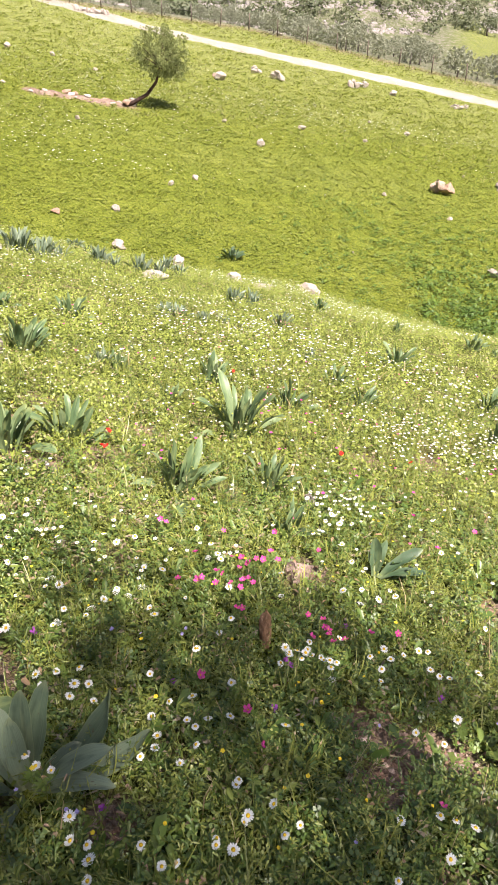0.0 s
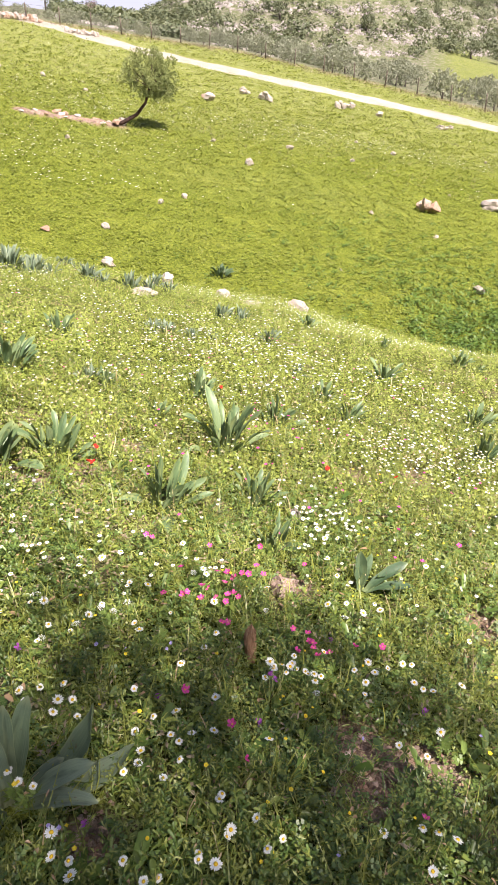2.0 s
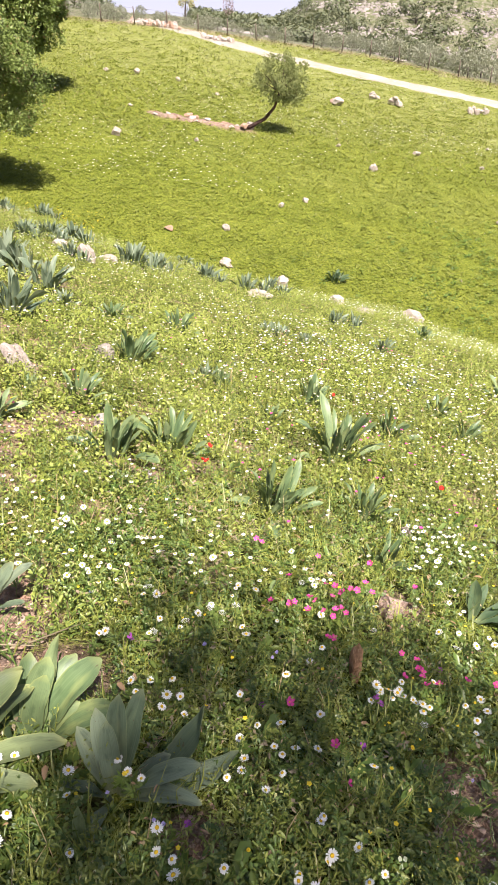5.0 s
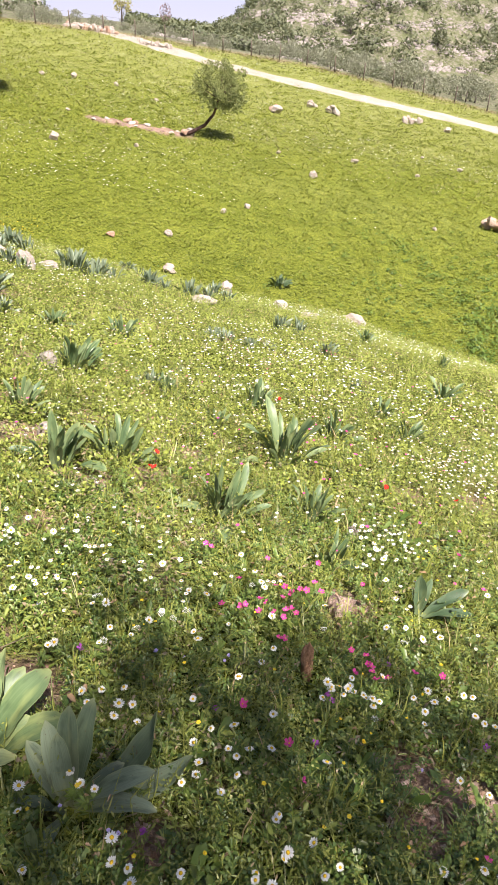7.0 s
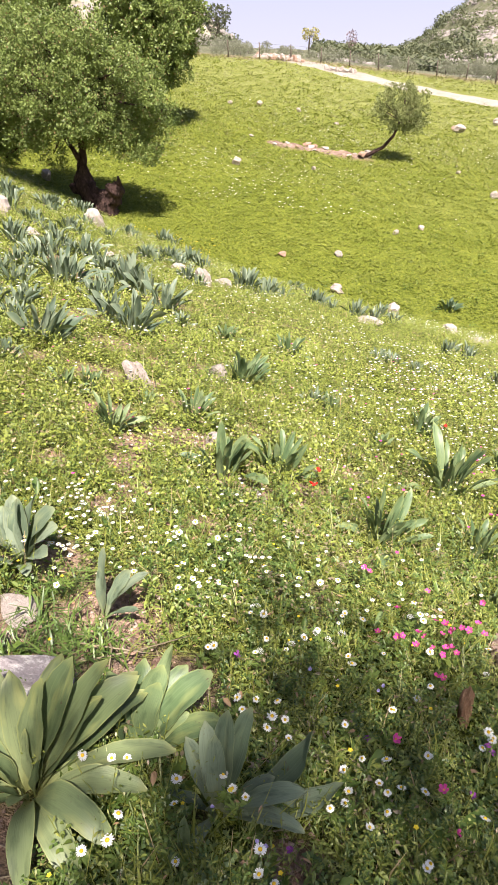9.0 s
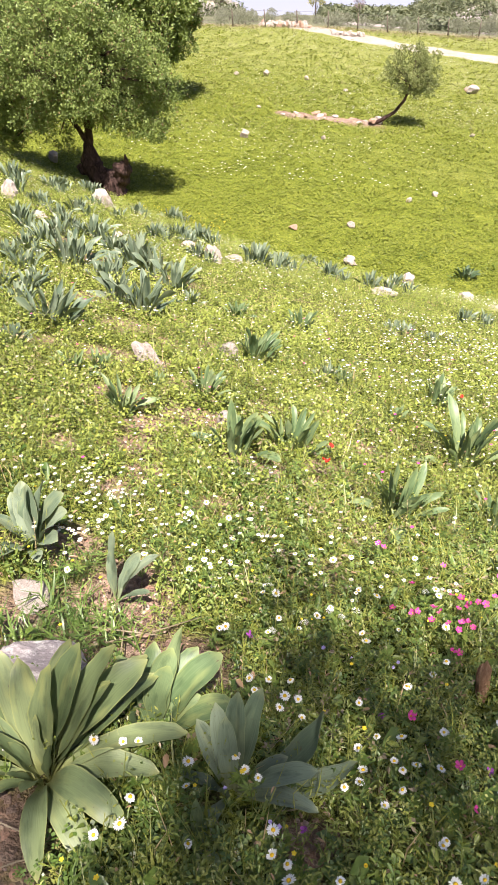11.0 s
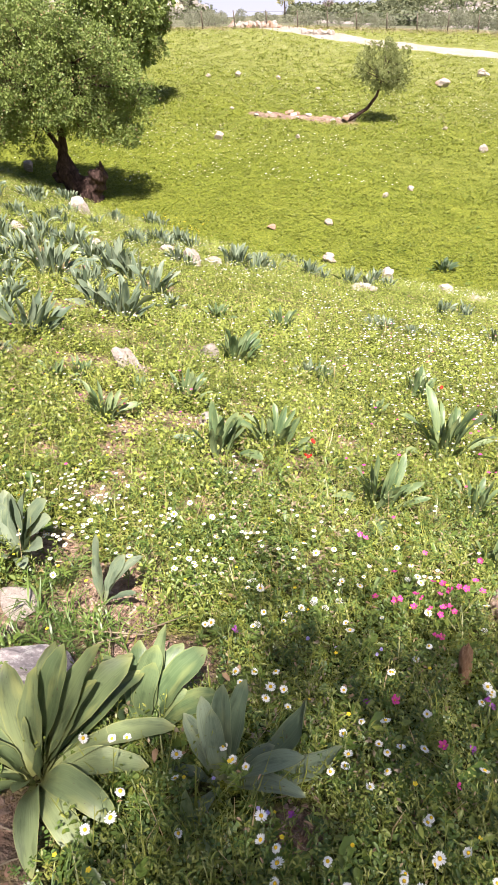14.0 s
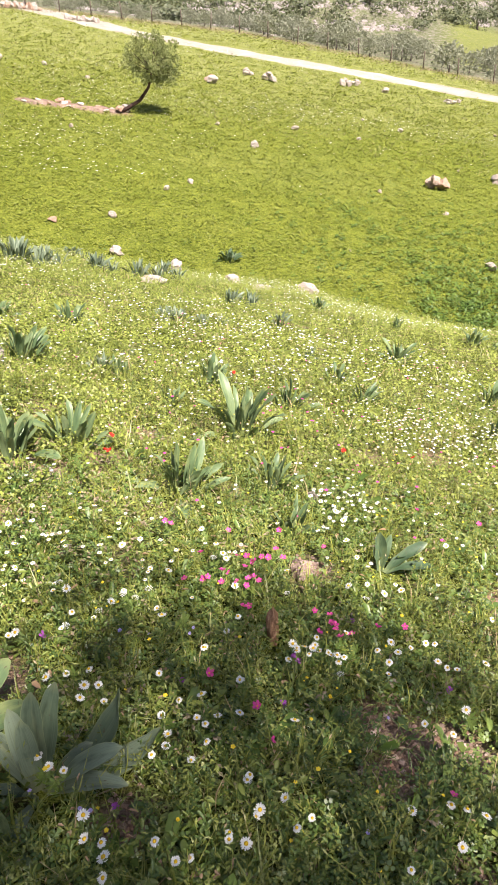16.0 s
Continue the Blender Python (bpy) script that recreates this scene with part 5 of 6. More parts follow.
# unseen tree added behind the path, its lobes placed to shade the near slope
shade_lobes = (lobes_in((-1.72, 3.08, 6.9), (0.95, 0.85, 0.35), 66, 0.25, 21) + lobes_in((-1.68, 3.1, 6.9), (0.60, 0.5, 0.2), 16, 0.27, 22) + lobes_in((-2.25, 3.42, 6.9), (0.36, 0.42, 0.2), 16, 0.21, 27) + lobes_in((-2.0, 3.65, 6.9), (0.50, 0.38, 0.2), 11, 0.2, 23)
               + lobes_in((-2.80, 2.86, 6.9), (0.55, 0.55, 0.3), 40, 0.24, 24) + lobes_in((-1.4, 2.1, 7.0), (1.3, 0.9, 0.45), 46, 0.3, 25) + lobes_in((-0.7, 0.9, 7.3), (1.4, 1.2, 0.7), 44, 0.36, 26))
tree("evergreen_tree", 4.5, -6.5, ([(0, 0, 0), (0.1, 0, 2.2), (0, 0.1, 4.4), (-0.6, 0.8, 6.2)], [0.3, 0.25, 0.2, 0.12]), shade_lobes, 0.05, 70, CROWN, BARK, "unseen evergreen tree added to shade the slope", 0.06, every=4)


# ---- the fence, the olive grove and the hills ----
olive_lobes = [lobes_in((0, 0, 1.45), (1.45, 1.45, 1.15), 24, 0.55, 31 + i, -0.95) + lobes_in((0, 0, 1.9), (0.6, 0.6, 0.5), 5, 0.6, 35 + i) for i in range(3)]
r = random.Random(9)
masters = []
rows = []
for i in range(240):
    gx = r.uniform(-34, 44)
    v = r.choice((2.5, 6.5, 11, 16, 22, 29)) + r.uniform(-1.2, 1.2)
    gy = float(np.interp(gx, FENCE_X, FENCE_Y)) + v
    if all(math.hypot(gx - a, gy - b) > 1.9 for a, b in rows):
        rows.append((gx, gy))
for i, (gx, gy) in enumerate(rows):
    s = (r.uniform(0.48, 0.72) + 0.15 * float(smooth((gx - 0) / 18))) * (0.58 + 0.42 * float(smooth((gx + 14) / 22)))
    if i < 3:
        ob = tree("olive_tree", gx, gy, ([(0, 0, 0), (0.08, 0.03, 0.6), (-0.05, 0, 1.2)], [0.10, 0.08, 0.06]), olive_lobes[i], 0.21, 45, OLIVE, BARK_GREY, "grey-green olive tree in the grove behind the fence", 0.0, 0.4, group="olive grove")
        masters.append(ob)
    else:
        ob = copy_thing(masters[i % 3], pose(gx, gy, float(land(gx, gy)) - 0.1, 0, 0, r.uniform(0, 360)))
    ob.scale = (s, s, s * r.uniform(0.85, 1.1))

# fence posts with wire
post = tubes_mesh("post", [([(0, 0, -0.1), (0.01, 0, 0.6), (0.0, 0.01, 1.15)], [0.05, 0.045, 0.04])], WOOD, 6, 0.05)
fence = tagged(new("fence"), "wire fence on weathered posts beside the olive grove", "fence")
ends = []
for i in range(34):
    fx = -24 + 2.2 * i
    fy = float(np.interp(fx, FENCE_X, FENCE_Y)) + 0.2
    ends.append((fx, fy, float(land(fx, fy))))
    part("post", post, fence, pose(*ends[-1], r.uniform(-4, 4), r.uniform(-4, 4), r.uniform(0, 90)))
for h in (0.35, 0.7, 1.05):
    part("wire", tubes_mesh("wire", [([(a, b, c + h) for a, b, c in ends], [0.006] * len(ends))], WIRE, 4), fence)

# dry grass along the fence
xs = rng.uniform(-24, 42, 3600)
xy = np.stack([xs, np.interp(xs, FENCE_X, FENCE_Y) + rng.normal(0.7, 1.3, len(xs))], 1)
scatter("dry_grass", DRYGRASS, blades(4, 0.2, 0.22, 0.014, 3, 1.1), xy, rng.uniform(0.6, 1.4, len(xs)), "dry straw-coloured grass along the fence", "grass")


def scrub_template(seed, count):
    v = []
    r = np.random.default_rng(seed)
    d = r.normal(0, 1, (count, 3))
    d /= np.linalg.norm(d, axis=1)[:, None]
    d[:, 2] = np.abs(d[:, 2]) * 1.05 - 0.12
    c = d * r.uniform(0.7, 1.05, (count, 1)) * (1 + 0.22 * np.sin(d[:, :1] * 5 + seed) * np.cos(d[:, 1:2] * 4))
    u = np.cross(d, r.normal(0, 1, (count, 3))) + r.normal(0, 0.35, (count, 3))
    u /= np.linalg.norm(u, axis=1)[:, None]
    w = np.cross(u, d + r.normal(0, 0.3, (count, 3)))
    w /= np.linalg.norm(w, axis=1)[:, None]
    s = r.uniform(0.10, 0.17, (count, 1))
    v = np.stack([c - w * s * 0.6, c + u * s, c + w * s * 0.6, c - u * s * 0.6], 1).reshape(-1, 3)
    return v, np.arange(count * 4).reshape(count, 4)


def hill_points(n, low):
    """Points on the hillsides, in the loose rows that the terraces leave."""
    y = rng.uniform(80, 200, n)
    a = rng.uniform(-13, 29, n)
    x = y * np.tan(np.radians(np.where(rng.uniform(0, 1, n) < 0.2, rng.uniform(-33, -19, n), a)))
    h = land(x, y)
    k = (h > low) & (beyond(x, y) > 22)
    return np.stack([x, y], 1)[k], h[k]


hp, _ = hill_points(7000, -2.6)
clump = wobble(hp[:, 0], hp[:, 1], 4.0, 8.0)
keep = (0.5 * clump + rng.uniform(-0.9, 0.9, len(hp)) > -0.15) & ~((hp[:, 0] > 0.25 * hp[:, 1]) & (hp[:, 1] < 112)) & ~((hp[:, 0] < -33) & (rng.uniform(0, 1, len(hp)) < 0.6))
hp = hp[keep]
for i in range(2):
    sel = np.arange(len(hp)) % 5 < 2 if i else np.arange(len(hp)) % 5 > 1
    scatter("hillside_scrub", SCRUB if i else HILLBUSH, scrub_template(4 + i, 130 if i else 60), hp[sel], rng.uniform(0.9, 1.9, sel.sum()) if i else rng.uniform(0.4, 0.95, sel.sum()), "dark evergreen bushes scattered over the rocky hill", "bushes", 0.05, 0.1, rng.uniform(0.7, 1.15, sel.sum()))


def ledge_template(seed):
    r = np.random.default_rng(seed)
    b = np.array([(-1.5, -0.6, -0.5), (1.5, -0.6, -0.5), (1.5, 0.6, -0.5), (-1.5, 0.6, -0.5), (-1.2, -0.5, 0.4), (1.3, -0.45, 0.2), (1.0, 0.5, 0.45), (-0.9, 0.45, 0.3)]) * 0.5
    b += r.normal(0, 0.13, b.shape)
    return b, np.array([(0, 1, 5, 4), (1, 2, 6, 5), (2, 3, 7, 6), (3, 0, 4, 7), (4, 5, 6, 7)])


lp, lh = hill_points(60000, -2.0)
keep = (np.sin(lh * 2.2 + 2 * wobble(lp[:, 0], lp[:, 1], 5, 3.0)) + rng.normal(0, 0.5, len(lp)) > 0.35) & ~((lp[:, 0] > 0.25 * lp[:, 1]) & (lp[:, 1] < 116))
lp = lp[keep]
for i in range(2):
    sel = np.arange(len(lp)) % 2 == i
    scatter("hillside_ledges", LEDGE, ledge_template(i), lp[sel], rng.uniform(0.15, 0.6, sel.sum()) * (1 + 0.8 * (lp[sel][:, 0] < -33)), "pale limestone ledges stepping up the hill", "rock", 0.1, 0.05, rng.uniform(0.8, 1.7, sel.sum()))

# round oaks on the far slopes
oak = None
for i in range(44):
    a = r.uniform(14.5, 27) if i < 34 else r.uniform(-6, 12)
    d = r.uniform(112, 190) if i < 34 else r.uniform(100, 150)
    if i < 14:
        d = 112 + r.uniform(0, 10) + (a - 14.5) * 0.5
    ox, oy = d * math.sin(radians(a)), d * math.cos(radians(a))
    s = r.uniform(0.45, 0.85)
    if oak is None:
        oak = tree("oak_tree", ox, oy, ([(0, 0, 0), (0.1, 0, 0.7), (0, 0, 1.4)], [0.2, 0.16, 0.12]), lobes_in((0, 0, 1.75), (1.25, 1.2, 0.95), 20, 0.55, 61), 0.22, 60, SCRUB, BARK_GREY, "round dark oak on the far slope", 0.0, group="oaks on the slopes")
        oak.scale = (s, s, s)
    else:
        copy_thing(oak, pose(ox, oy, float(land(ox, oy)) - 0.1, 0, 0, r.uniform(0, 360))).scale = (s, s, s)

# trees of the skyline
tree("yellow_tree", -25.8, 107.0, ([(0, 0, 0), (0, 0, 1.2), (0.1, 0, 2.4)], [0.14, 0.12, 0.08]), lobes_in((-0.5, 0, 2.7), (0.5, 0.6, 0.8), 12, 0.42, 41) + lobes_in((0.9, 0, 2.6), (0.5, 0.6, 0.8), 12, 0.4, 43), 0.2, 60, BLOSSOM, BARK_GREY, "yellow-green young tree on the skyline", 0.03).scale = (0.9, 0.9, 0.85)
tree("bare_tree", -19.0, 103.5, ([(0, 0, 0), (0, 0, 1.2), (0.1, 0, 2.4)], [0.09, 0.08, 0.05]), lobes_in((0, 0, 2.8), (0.9, 0.6, 1.2), 16, 0.4, 42), 0.16, 30, TWIGS, BARK_GREY, "bare purplish twiggy tree on the skyline", 0.03).scale = (0.8, 0.8, 0.8)
for i, (ox, oy, s) in enumerate(((-39.5, 97.0, 1.3), (-36.6, 98.5, 1.0), (-43.0, 95.0, 1.0))):
    ob = tree("oak_tree", ox, oy, ([(0, 0, 0), (0.1, 0, 1.0), (0, 0, 2.0)], [0.25, 0.2, 0.15]), lobes_in((0, 0, 2.6), (1.6, 1.4, 1.1), 22, 0.6, 51 + i), 0.24, 90, SCRUB, BARK_GREY, "round dark oak on the stony rise", 0.06)
    ob.scale = (s, s, s)

# the low stone wall at the top of the field and the stones by the track
for i in range(46):
    wx = -18.2 + 0.085 * i + r.uniform(-0.1, 0.1)
    wy = 57.2 + r.uniform(-0.3, 0.3)
    stone(wx, wy, r.uniform(0.25, 0.6), r.uniform(0.2, 0.5), STONES[i % 6] if i % 3 else STONES_RED[i % 4], "rubble stone of a low tumbled wall", "tumbled wall at the field's top", 0.1)
for i in range(14):
    stone(-11.9 + 0.16 * i + r.uniform(-0.1, 0.1), 55.0 + r.uniform(-0.3, 0.3), r.uniform(0.25, 0.5), r.uniform(0.2, 0.4), STONES[i % 6], "pale stone heaped beside the track", "heaps of stones", 0.1)


# the little scarp of bare earth beside the leaning tree
def build_scarp():
    n, m = 60, 7
    vs, qs = [], []
    for i in range(n + 1):
        x = -9.2 + 4.7 * i / n
        mid = float(np.interp(x, (-9.2, -7.2, -4.5), (30.35, 30.15, 30.3))) + 0.12 * math.sin(i * 0.45)
        taper = min(1.0, i / 6, (n - i) / 6)
        for j in range(m + 1):
            s = j / m * 2 - 1
            h = 0.13 * taper * (1 - abs(s) ** 2.2) * (1 + 0.35 * noise.noise(Vector((x * 2.2, s * 1.5, 3)))) + 0.04 * noise.noise(Vector((x * 7, s * 4, 1)))
            y = mid + 0.42 * s * (0.8 + 0.3 * noise.noise(Vector((x * 1.3, 0, 7))))
            vs.append((x, y, float(land(x, y)) + (h - 0.03 if 0 < j < m else -0.06)))
    for i in range(n):
        for j in range(m):
            k = i * (m + 1) + j
            qs.append((k, k + m + 1, k + m + 2, k + 1))
    return tagged(new("earth_bank", mesh_of("earth_bank", vs, qs, SOIL, True)), "low scarp of bare reddish earth in the field", "earth bank", kind="structure")


build_scarp()
for i, (wx, dy, wide, high) in enumerate(((-8.7, -0.2, 0.24, 0.1), (-7.3, 0.1, 0.42, 0.26), (-6.9, -0.25, 0.2, 0.1), (-6.1, -0.1, 0.3, 0.12), (-5.4, -0.25, 0.25, 0.12), (-4.85, -0.25, 0.36, 0.3), (-8.2, 0.05, 0.3, 0.16), (-7.7, -0.2, 0.22, 0.14), (-6.5, 0.15, 0.34, 0.18), (-5.8, 0.1, 0.26, 0.16), (-5.2, 0.05, 0.2, 0.14), (-7.0, 0.2, 0.26, 0.2))):
    stone(wx, 30.2 + dy, wide, high, STONES_RED[i % 4] if i % 2 else STONES[i % 6], "stone in a scarp of bare reddish earth", "stones by the leaning tree", -0.2)


# ---- the meadow ----
def away_from_bare(xy):
    k = np.ones(len(xy), bool)
    for sx, sy, sr in BARE:
        k &= (np.hypot(xy[:, 0] - sx, xy[:, 1] - sy) > sr * 0.85) | (rng.uniform(0, 1, len(xy)) < 0.17)
    for sx, sy, sr in CLEAR:
        k &= (np.hypot(xy[:, 0] - sx, xy[:, 1] - sy) > sr) | (rng.uniform(0, 1, len(xy)) < 0.06)
    return k


def sown(n, r0, r1, power, a0=-50, a1=43):
    xy = fan(n, r0, r1, a0, a1, power)
    return xy[away_from_bare(xy)]


def leafy_stem(count, height, leaf, width, seed):
    """An upright herb: narrow leaves in turns up a stem, each folded along its middle and bent over."""
    r = np.random.default_rng(seed)
    vs, qs = [], []
    for i in range(count):
        f = (i + 0.6) / count
        a = i * 2.4 + r.normal(0, 0.3)
        o = np.array([0.0, 0.0, height * f])
        ln = leaf * (1.15 - 0.6 * f) * r.uniform(0.8, 1.25)
        up = 0.25 + 0.9 * f + r.normal(0, 0.2)
        d = np.array([math.cos(a), math.sin(a), up]) / math.hypot(1, up)
        side = np.array([-math.sin(a), math.cos(a), 0.0]) * width * (1.1 - 0.5 * f)
        fold = np.array([0, 0, 0.45 * width])
        k = len(vs)
        tip = o + d * ln + np.array([0, 0, -0.28 * ln])
        vs += [o, o + d * ln * 0.35 + side * 0.9 + fold, o + d * ln * 0.72 + side * 0.8 + fold * 0.5 + np.array([0, 0, -0.07 * ln]), tip,
               o + d * ln * 0.72 - side * 0.8 + fold * 0.5 + np.array([0, 0, -0.07 * ln]), o + d * ln * 0.35 - side * 0.9 + fold]
        qs += [(k, k + 1, k + 2, k + 3), (k, k + 3, k + 4, k + 5)]
    w = np.array([0.0009, 0.0005, 0])
    k = len(vs)
    vs += [-w, w, w * 0.6 + np.array([0, 0, height]), -w * 0.6 + np.array([0, 0, height])]
    qs.append((k, k + 1, k + 2, k + 3))
    return np.array(vs), np.array(qs)


def trefoils(count, spread, height, leaf, seed):
    """Clover: leaves of three rounded leaflets, held flat on thin stalks."""
    r = np.random.default_rng(seed)
    vs, qs = [], []
    for i in range(count):
        a, rad = r.uniform(0, 6.28), spread * math.sqrt(r.uniform())
        o = np.array([rad * math.cos(a), rad * math.sin(a), height * r.uniform(0.5, 1.0)])
        tilt = np.array([r.normal(0, 0.35), r.normal(0, 0.35)])
        for j in range(3):
            b = a + j * 2.094 + r.normal(0, 0.15)
            d, e = np.array([math.cos(b), math.sin(b)]), np.array([-math.sin(b), math.cos(b)])
            k = len(vs)
            for p in (d * 0.1, d * 0.62 + e * 0.5, d * 1.05, d * 0.62 - e * 0.5):
                vs.append(o + np.array([*(p * leaf), leaf * (float(p @ tilt) + 0.12 * abs(float(p @ e)))]))
            qs.append((k, k + 1, k + 2, k + 3))
    return np.array(vs), np.array(qs)


# low herbs, clover, feathery leaves, stalks and grass near the path
for i, (mat, many, template, low, high) in enumerate((
        (DEEP, 2600, leafy_stem(12, 0.125, 0.027, 0.0045, 60), 0.55, 1.25), (HERB, 2300, leafy_stem(11, 0.10, 0.022, 0.0052, 61), 0.55, 1.3), (HERB, 2000, leafy_stem(9, 0.15, 0.030, 0.0034, 62), 0.5, 1.15),
        (DEEP, 2600, trefoils(7, 0.035, 0.075, 0.0085, 63), 0.7, 1.35), (DEEP, 1500, trefoils(6, 0.03, 0.055, 0.0075, 64), 0.7, 1.3),
        (FEATHER, 3000, leaflets(24, 0.035, 0.11, 0.016, 0.0013, 65, 0.4), 0.6, 1.4), (FEATHER, 2400, leaflets(20, 0.03, 0.13, 0.0085, 0.0021, 66, 0.4), 0.6, 1.3),
        (DEEP, 420, leaflets(6, 0.03, 0.045, 0.050, 0.0085, 67, 0.5, True), 0.6, 1.4), (HERB, 900, leaflets(8, 0.035, 0.085, 0.028, 0.0042, 68, 0.5, True), 0.6, 1.4))):
    xy = sown(int(many * 1.12), 0.5, 2.9 if i in (3, 4, 7) else 5.2, 1.0)
    if i in (0, 3, 7):
        xy = xy[wobble(xy[:, 0], xy[:, 1], 0.22, 3.0 + i) + rng.normal(0, 0.5, len(xy)) > -0.15]
    scatter("meadow_herbs", mat, template, xy, rng.uniform(low, high, len(xy)), ("low leafy green herbs of the meadow", "small rounded clover leaves in the meadow", "fine feathery leaves of the daisies")[(i > 2) + (i in (5, 6))], "herbs", 0.25, -0.004)
xy = sown(2600, 0.5, 4.2, 1.0)
scatter("meadow_stalks", GRASS, stalks(2, 0.045, 0.16, 0.0009, 0.010, 70), xy, rng.uniform(0.6, 1.25, len(xy)), "thin leafy stalks among the herbs", "herbs", 0.2)
xy = sown(3000, 0.5, 5.0, 1.0)
scatter("meadow_grass", GRASS, blades(6, 0.03, 0.13, 0.0016, 80), xy, rng.uniform(0.5, 1.25, len(xy)), "fine green grass between the flowers", "grass", 0.3)

# the sunny bank further down
for i in range(3):
    xy = np.concatenate([sown((20000, 15000, 11000)[i], 2.9, 24, 1.05), sown((2500, 2500, 800)[i], 2.5, 7, 1.0, -50, -12)])
    xy = xy[on_bank(xy)]
    d = np.hypot(xy[:, 0], xy[:, 1])
    scatter("bank_herbs", (CARPET, CARPET, HERB)[i], (leaflets(12, 0.05, 0.075, 0.024, 0.0075, 90), leaflets(12, 0.045, 0.10, 0.019, 0.0055, 91), leafy_stem(7, 0.11, 0.030, 0.0062, 92))[i], xy, rng.uniform(0.6, 1.35, len(xy)) * (0.8 + d / 22) * (1.0 if i < 2 else 0.7), "yellow-green herbs covering the sunny bank", "herbs", 0.25, -0.005)
xy = sown(1500, 3.6, 22, 0.75)
xy = xy[on_bank(xy)]
scatter("bank_grass", GRASS, blades(6, 0.05, 0.14, 0.0035, 95), xy, rng.uniform(0.6, 1.3, len(xy)), "fine pale grass on the sunny bank", "grass", 0.25)

# thin grass on the slope behind and beside the path
a = np.radians(rng.uniform(43, 310, 3600))
d = 7.0 * np.sqrt(rng.uniform(0.004, 1, 3600))
scatter("slope_grass", GRASS, blades(4, 0.10, 0.11, 0.005, 97), np.stack([d * np.sin(a), d * np.cos(a)], 1), rng.uniform(0.6, 1.3, 3600), "thin grass on the slope behind the path", "grass", 0.25)

# the field
for i in range(2):
    xy = fan(39000, 7, 62, -48, 40, 1.2)
    xy = xy[~on_bank(xy) & (beyond(xy[:, 0], xy[:, 1]) < 0.5)]
    d = np.hypot(xy[:, 0], xy[:, 1])
    lane = np.abs(xy[:, 1] - np.interp(xy[:, 0], (-15.5, -10.0, -3.0, 4.3, 11.6, 20.2, 46.5), (58.4, 54.8, 50.6, 48.3, 46.7, 43.0, 32.0))) > 2.2
    strip = ~((np.abs(xy[:, 1] - 30.2) < 0.4) & (xy[:, 0] > -9.2) & (xy[:, 0] < -4.4))
    strip &= rng.uniform(0, 1, len(xy)) > 0.75 * smooth((xy[:, 1] - 30) / 20)
    xy, d = xy[lane & strip], d[lane & strip]
    scatter("field_plants", CLOVER, leaflets(9, 0.11, 0.070, 0.044, 0.0205, 100 + i, 0.9), xy, rng.uniform(0.7, 1.3, len(xy)) * (0.55 + d / 36), "dense low green leafy plants of the field", "field plants", 0.12, -0.01)
xy = fan(5500, 28, 60, -46, 38, 0.5)
xy = xy[(beyond(xy[:, 0], xy[:, 1]) < 0.4) & (np.abs(xy[:, 1] - np.interp(xy[:, 0], (-15.5, -10.0, -3.0, 4.3, 11.6, 20.2, 46.5), (58.4, 54.8, 50.6, 48.3, 46.7, 43.0, 32.0))) > 2.0)]
scatter("pale_grass", STRAW, blades(4, 0.12, 0.16, 0.014, 120, 1.0), xy, rng.uniform(0.6, 1.3, len(xy)), "short pale grass of the upper field", "grass", 0.2)
# the lush dark patch in the hollow
xy = np.stack([rng.uniform(4.2, 13, 3800), rng.uniform(12.8, 20, 3800)], 1)
xy = xy[~on_bank(xy) & (xy[:, 1] < 13.7 + 0.68 * (xy[:, 0] - 4.2) + rng.normal(0, 1.6, len(xy)))]
scatter("lush_plants", LUSH, leaflets(20, 0.15, 0.22, 0.062, 0.028, 110), xy, rng.uniform(0.7, 1.3, len(xy)), "lush dark green plants in the hollow", "field plants", 0.15)
xy = np.stack([rng.normal(6.5, 3.0, 800), rng.normal(17.5, 2.6, 800)], 1)
xy = xy[~on_bank(xy)]
scatter("lush_plants", LUSH, leaflets(14, 0.12, 0.13, 0.058, 0.026, 111), xy, rng.uniform(0.6, 1.2, len(xy)), "scattered darker green plants of the field", "field plants", 0.15)


# far daisies, too many to count
def bloom_template(petals, radius, high, slim=0.42):
    v, q = [], []
    for i in range(petals):
        a = 2 * math.pi * i / petals
        d, s = np.array([math.cos(a), math.sin(a), 0.1]), np.array([-math.sin(a), math.cos(a), 0]) * radius * slim
        k = len(v)
        v += [np.array([0, 0, high]), d * radius * 0.6 + s + np.array([0, 0, high]), d * radius + np.array([0, 0, high]), d * radius * 0.6 - s + np.array([0, 0, high])]
        q.append((k, k + 1, k + 2, k + 3))
    return np.array(v), np.array(q)


def patchy(xy, size, seed, bar):
    return wobble(xy[:, 0], xy[:, 1], size, seed) + rng.normal(0, 0.28, len(xy)) > bar


drifts = [(1.27, 3.67, 0.26, 130), (0.40, 2.54, 0.12, 40), (-1.27, 1.87, 0.13, 75), (-0.64, 1.80, 0.2, 16), (1.54, 3.35, 0.25, 90), (0.95, 3.60, 0.25, 80), (1.66, 2.99, 0.3, 80), (-1.30, 1.62, 0.08, 20), (-0.51, 1.92, 0.22, 14), (-0.72, 1.89, 0.18, 12), (0.1, 4.3, 0.5, 130), (-0.9, 3.9, 0.5, 80)]
xy = np.concatenate([rng.normal(0, 1, (int(n * 1.25), 2)) * s + (dx, dy) for dx, dy, s, n in drifts] + [fan(650, 1.9, 6.5, -48, 40, 0.5)])
size = rng.uniform(0.85, 1.1, len(xy))
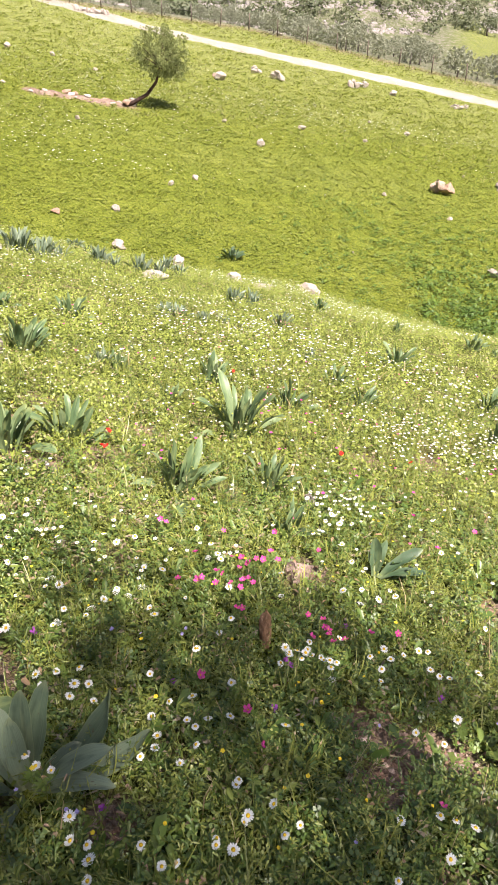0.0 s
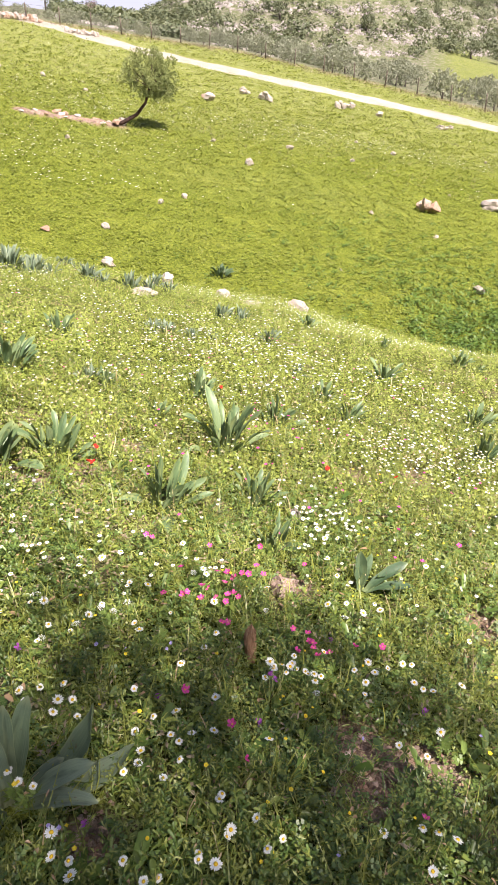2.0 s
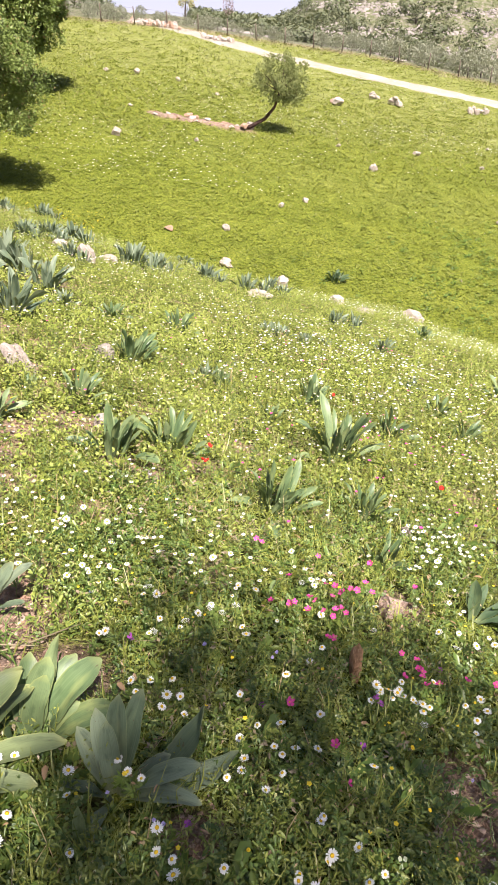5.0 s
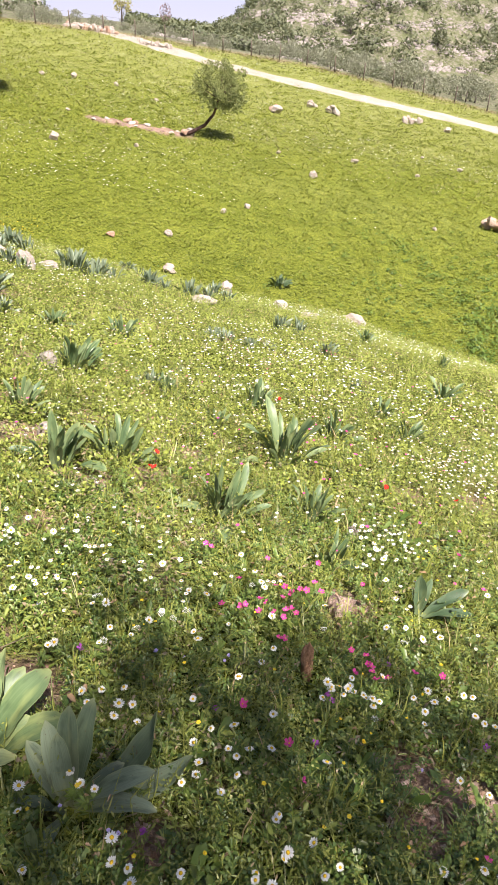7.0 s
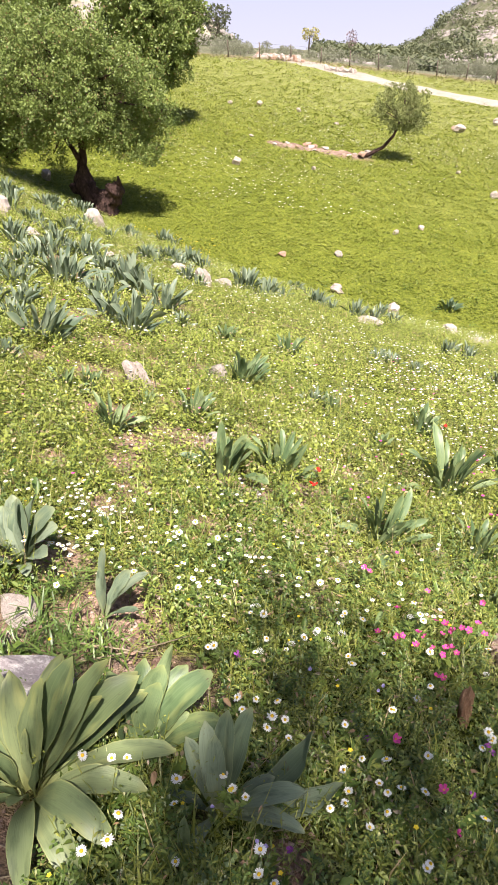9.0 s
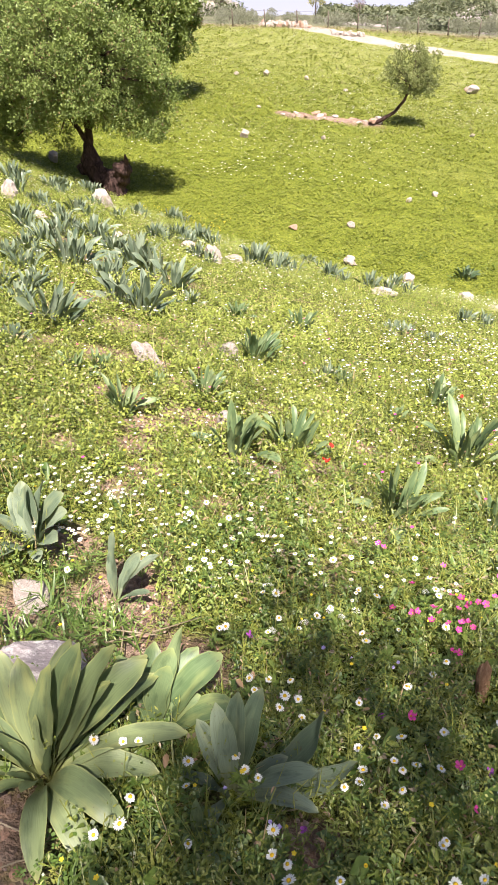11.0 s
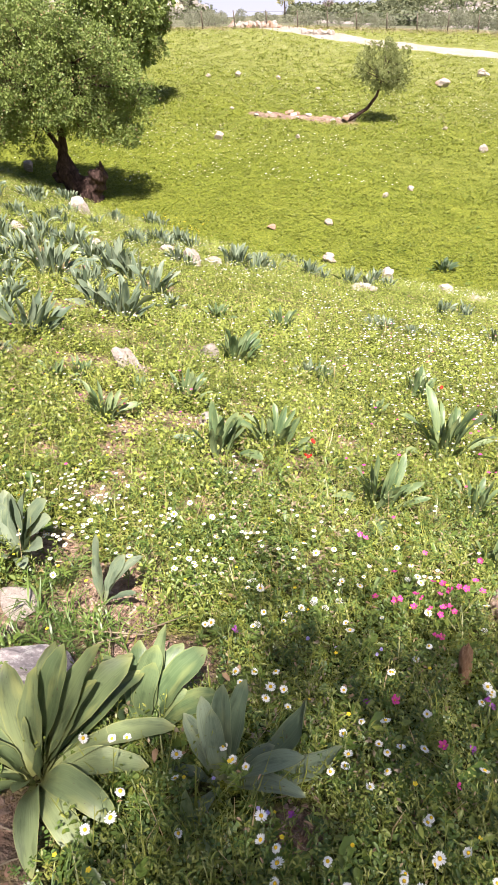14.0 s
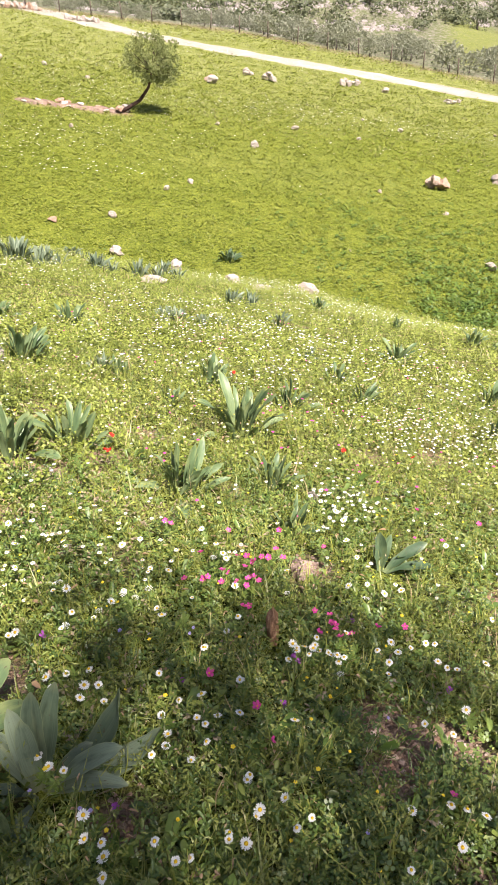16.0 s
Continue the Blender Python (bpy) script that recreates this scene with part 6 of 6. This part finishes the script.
scatter("bank_daisies", WHITE, bloom_template(10, 0.0084, 0.12, 0.2), xy, size, "white daisies dotted over the bank", "flowers", 0.3, seed=77)
scatter("daisy_discs", DISC, bloom_template(6, 0.0032, 0.1215), xy, size, "yellow centres of the daisies on the bank", "flowers", 0.3, seed=77)
xy = np.concatenate([fan(15000, 4.6, 24, -48, 40, 0.5), rng.normal(0, 1, (300, 2)) * (0.7, 0.6) + (-1.1, 11.6), rng.normal(0, 1, (200, 2)) * (0.8, 0.5) + (-2.6, 12.4), rng.normal(0, 1, (220, 2)) * (0.9, 0.4) + (0.2, 7.0)])
xy = xy[on_bank(xy) & patchy(xy, 1.2, 3.0, -0.02)]
scatter("bank_daisies", WHITE, bloom_template(7, 0.0135, 0.11, 0.3), xy, rng.uniform(0.7, 1.1, len(xy)), "drifts of small white daisies on the far bank", "flowers", 0.3)
xy = fan(20000, 22, 58, -44, 36, 0.2)
xy = xy[~on_bank(xy) & patchy(xy * (0.45, 1.6), 3.0, 4.0, 0.25) & (beyond(xy[:, 0], xy[:, 1]) < -0.5)]
scatter("field_daisies", WHITE, bloom_template(5, 0.036, 0.16), xy, rng.uniform(0.6, 1.2, len(xy)), "pale flowers dotted over the far field", "flowers", 0.3)
xy = np.stack([rng.uniform(-9.2, -6.6, 320), rng.uniform(14.6, 17.6, 320)], 1)
xy = xy[~on_bank(xy)]
scatter("yellow_blooms", YELLOW, bloom_template(5, 0.022, 0.10), xy, rng.uniform(0.6, 1.1, len(xy)), "small yellow flowers by the foot of the bank", "flowers", 0.3)
xy = np.concatenate([fan(130, 2.2, 8, -46, 38, 0.5), rng.normal(0, 1, (40, 2)) * 0.4 + (0.3, 3.6)])
scatter("bank_pinks", PINK, bloom_template(5, 0.010, 0.11), xy, rng.uniform(0.7, 1.1, len(xy)), "tiny pink flowers scattered over the bank", "flowers", 0.3)
xy = fan(170, 0.7, 4, -46, 38, 0.7)
scatter("yellow_buds", YELLOW, bloom_template(5, 0.005, 0.12), xy, rng.uniform(0.7, 1.3, len(xy)), "tiny yellow flower buds among the herbs", "flowers", 0.3)


# pebbles and straw on the bare soil
def pebble_template(seed):
    g = np.random.default_rng(seed)
    b = np.array([(-1, -0.8, -0.4), (1, -0.7, -0.4), (0.9, 0.8, -0.4), (-0.9, 0.7, -0.4), (-0.5, -0.4, 0.5), (0.6, -0.35, 0.4), (0.45, 0.4, 0.55), (-0.4, 0.45, 0.4)]) * 0.5 + g.normal(0, 0.1, (8, 3))
    return b, np.array([(0, 1, 5, 4), (1, 2, 6, 5), (2, 3, 7, 6), (3, 0, 4, 7), (4, 5, 6, 7)])


for i, mat in enumerate((REDSTONE, PINKSTONE, SOIL)):
    xy = np.concatenate([rng.normal(0, 1, ((24, 10, 34)[i], 2)) * sr * 0.55 + (sx, sy) for sx, sy, sr in BARE])
    scatter("pebbles", mat, pebble_template(i), xy, rng.uniform(0.005, 0.022, len(xy)), "small pebbles and crumbs of red soil", "pebbles", 0.2, 0.002)
v, q = blades(1, 0.0, 0.16, 0.0012, 130, 0.4)
v = v[:, [2, 1, 0]]
xy = np.concatenate([rng.normal(0, 1, (7, 2)) * sr * 0.7 + (sx, sy) for sx, sy, sr in BARE])
scatter("straw", DRYGRASS, (v, q), xy, rng.uniform(0.5, 1.6, len(xy)), "dry straw stalks lying on the soil", "straw", 0.1, 0.02)

# dry brown leaves and stalks left standing among the herbs
xy = np.concatenate([sown(2400, 1.2, 8.0, 1.0, -50, -8), sown(1100, 1.0, 8.0, 1.0, -8, 43)])
xy = xy[on_bank(xy) & patchy(xy, 0.45, 7.0, -0.1)]
scatter("dry_leaves", DRYGRASS, leaflets(6, 0.035, 0.085, 0.016, 0.0034, 150, 0.5), xy, rng.uniform(0.6, 1.3, len(xy)), "dry straw-coloured leaves among the herbs", "dry leaves", 0.3)

# grey-green grass tufts round the bare soil and the flat stone
xy = np.concatenate([rng.normal(0, 1, (n, 2)) * sr + (sx, sy) for sx, sy, sr, n in ((-1.12, 1.27, 0.07, 16), (-0.98, 1.30, 0.05, 7), (-1.22, 1.50, 0.06, 8), (0.50, 1.06, 0.10, 10), (-0.72, 0.78, 0.06, 6), (0.62, 1.30, 0.12, 9))])
scatter("grass_tufts", DEEP, blades(16, 0.035, 0.085, 0.0026, 140, 1.2), xy, rng.uniform(0.6, 1.2, len(xy)), "small tufts of broad-bladed grass on bare soil", "grass", 0.2)

# long dry stalks lying over the soil behind the large rosette
for i, (ax, ay, bx, by) in enumerate(((-0.96, 1.24, -0.74, 1.46), (-1.02, 1.30, -0.80, 1.33), (-0.98, 1.40, -0.86, 1.22))):
    mx, my = (ax + bx) / 2 + 0.015, (ay + by) / 2
    pts = [(px, py, float(land(px, py)) + h) for px, py, h in ((ax, ay, 0.03), (mx, my, 0.055), (bx, by, 0.07))]
    tagged(new("dry_stalk", tubes_mesh("dry_stalk", [(pts, [0.0028, 0.0024, 0.0015])], DRYGRASS, 6)), "long dry straw-coloured stalk lying on bare soil", "dry stalk", "dry stalks on the soil")
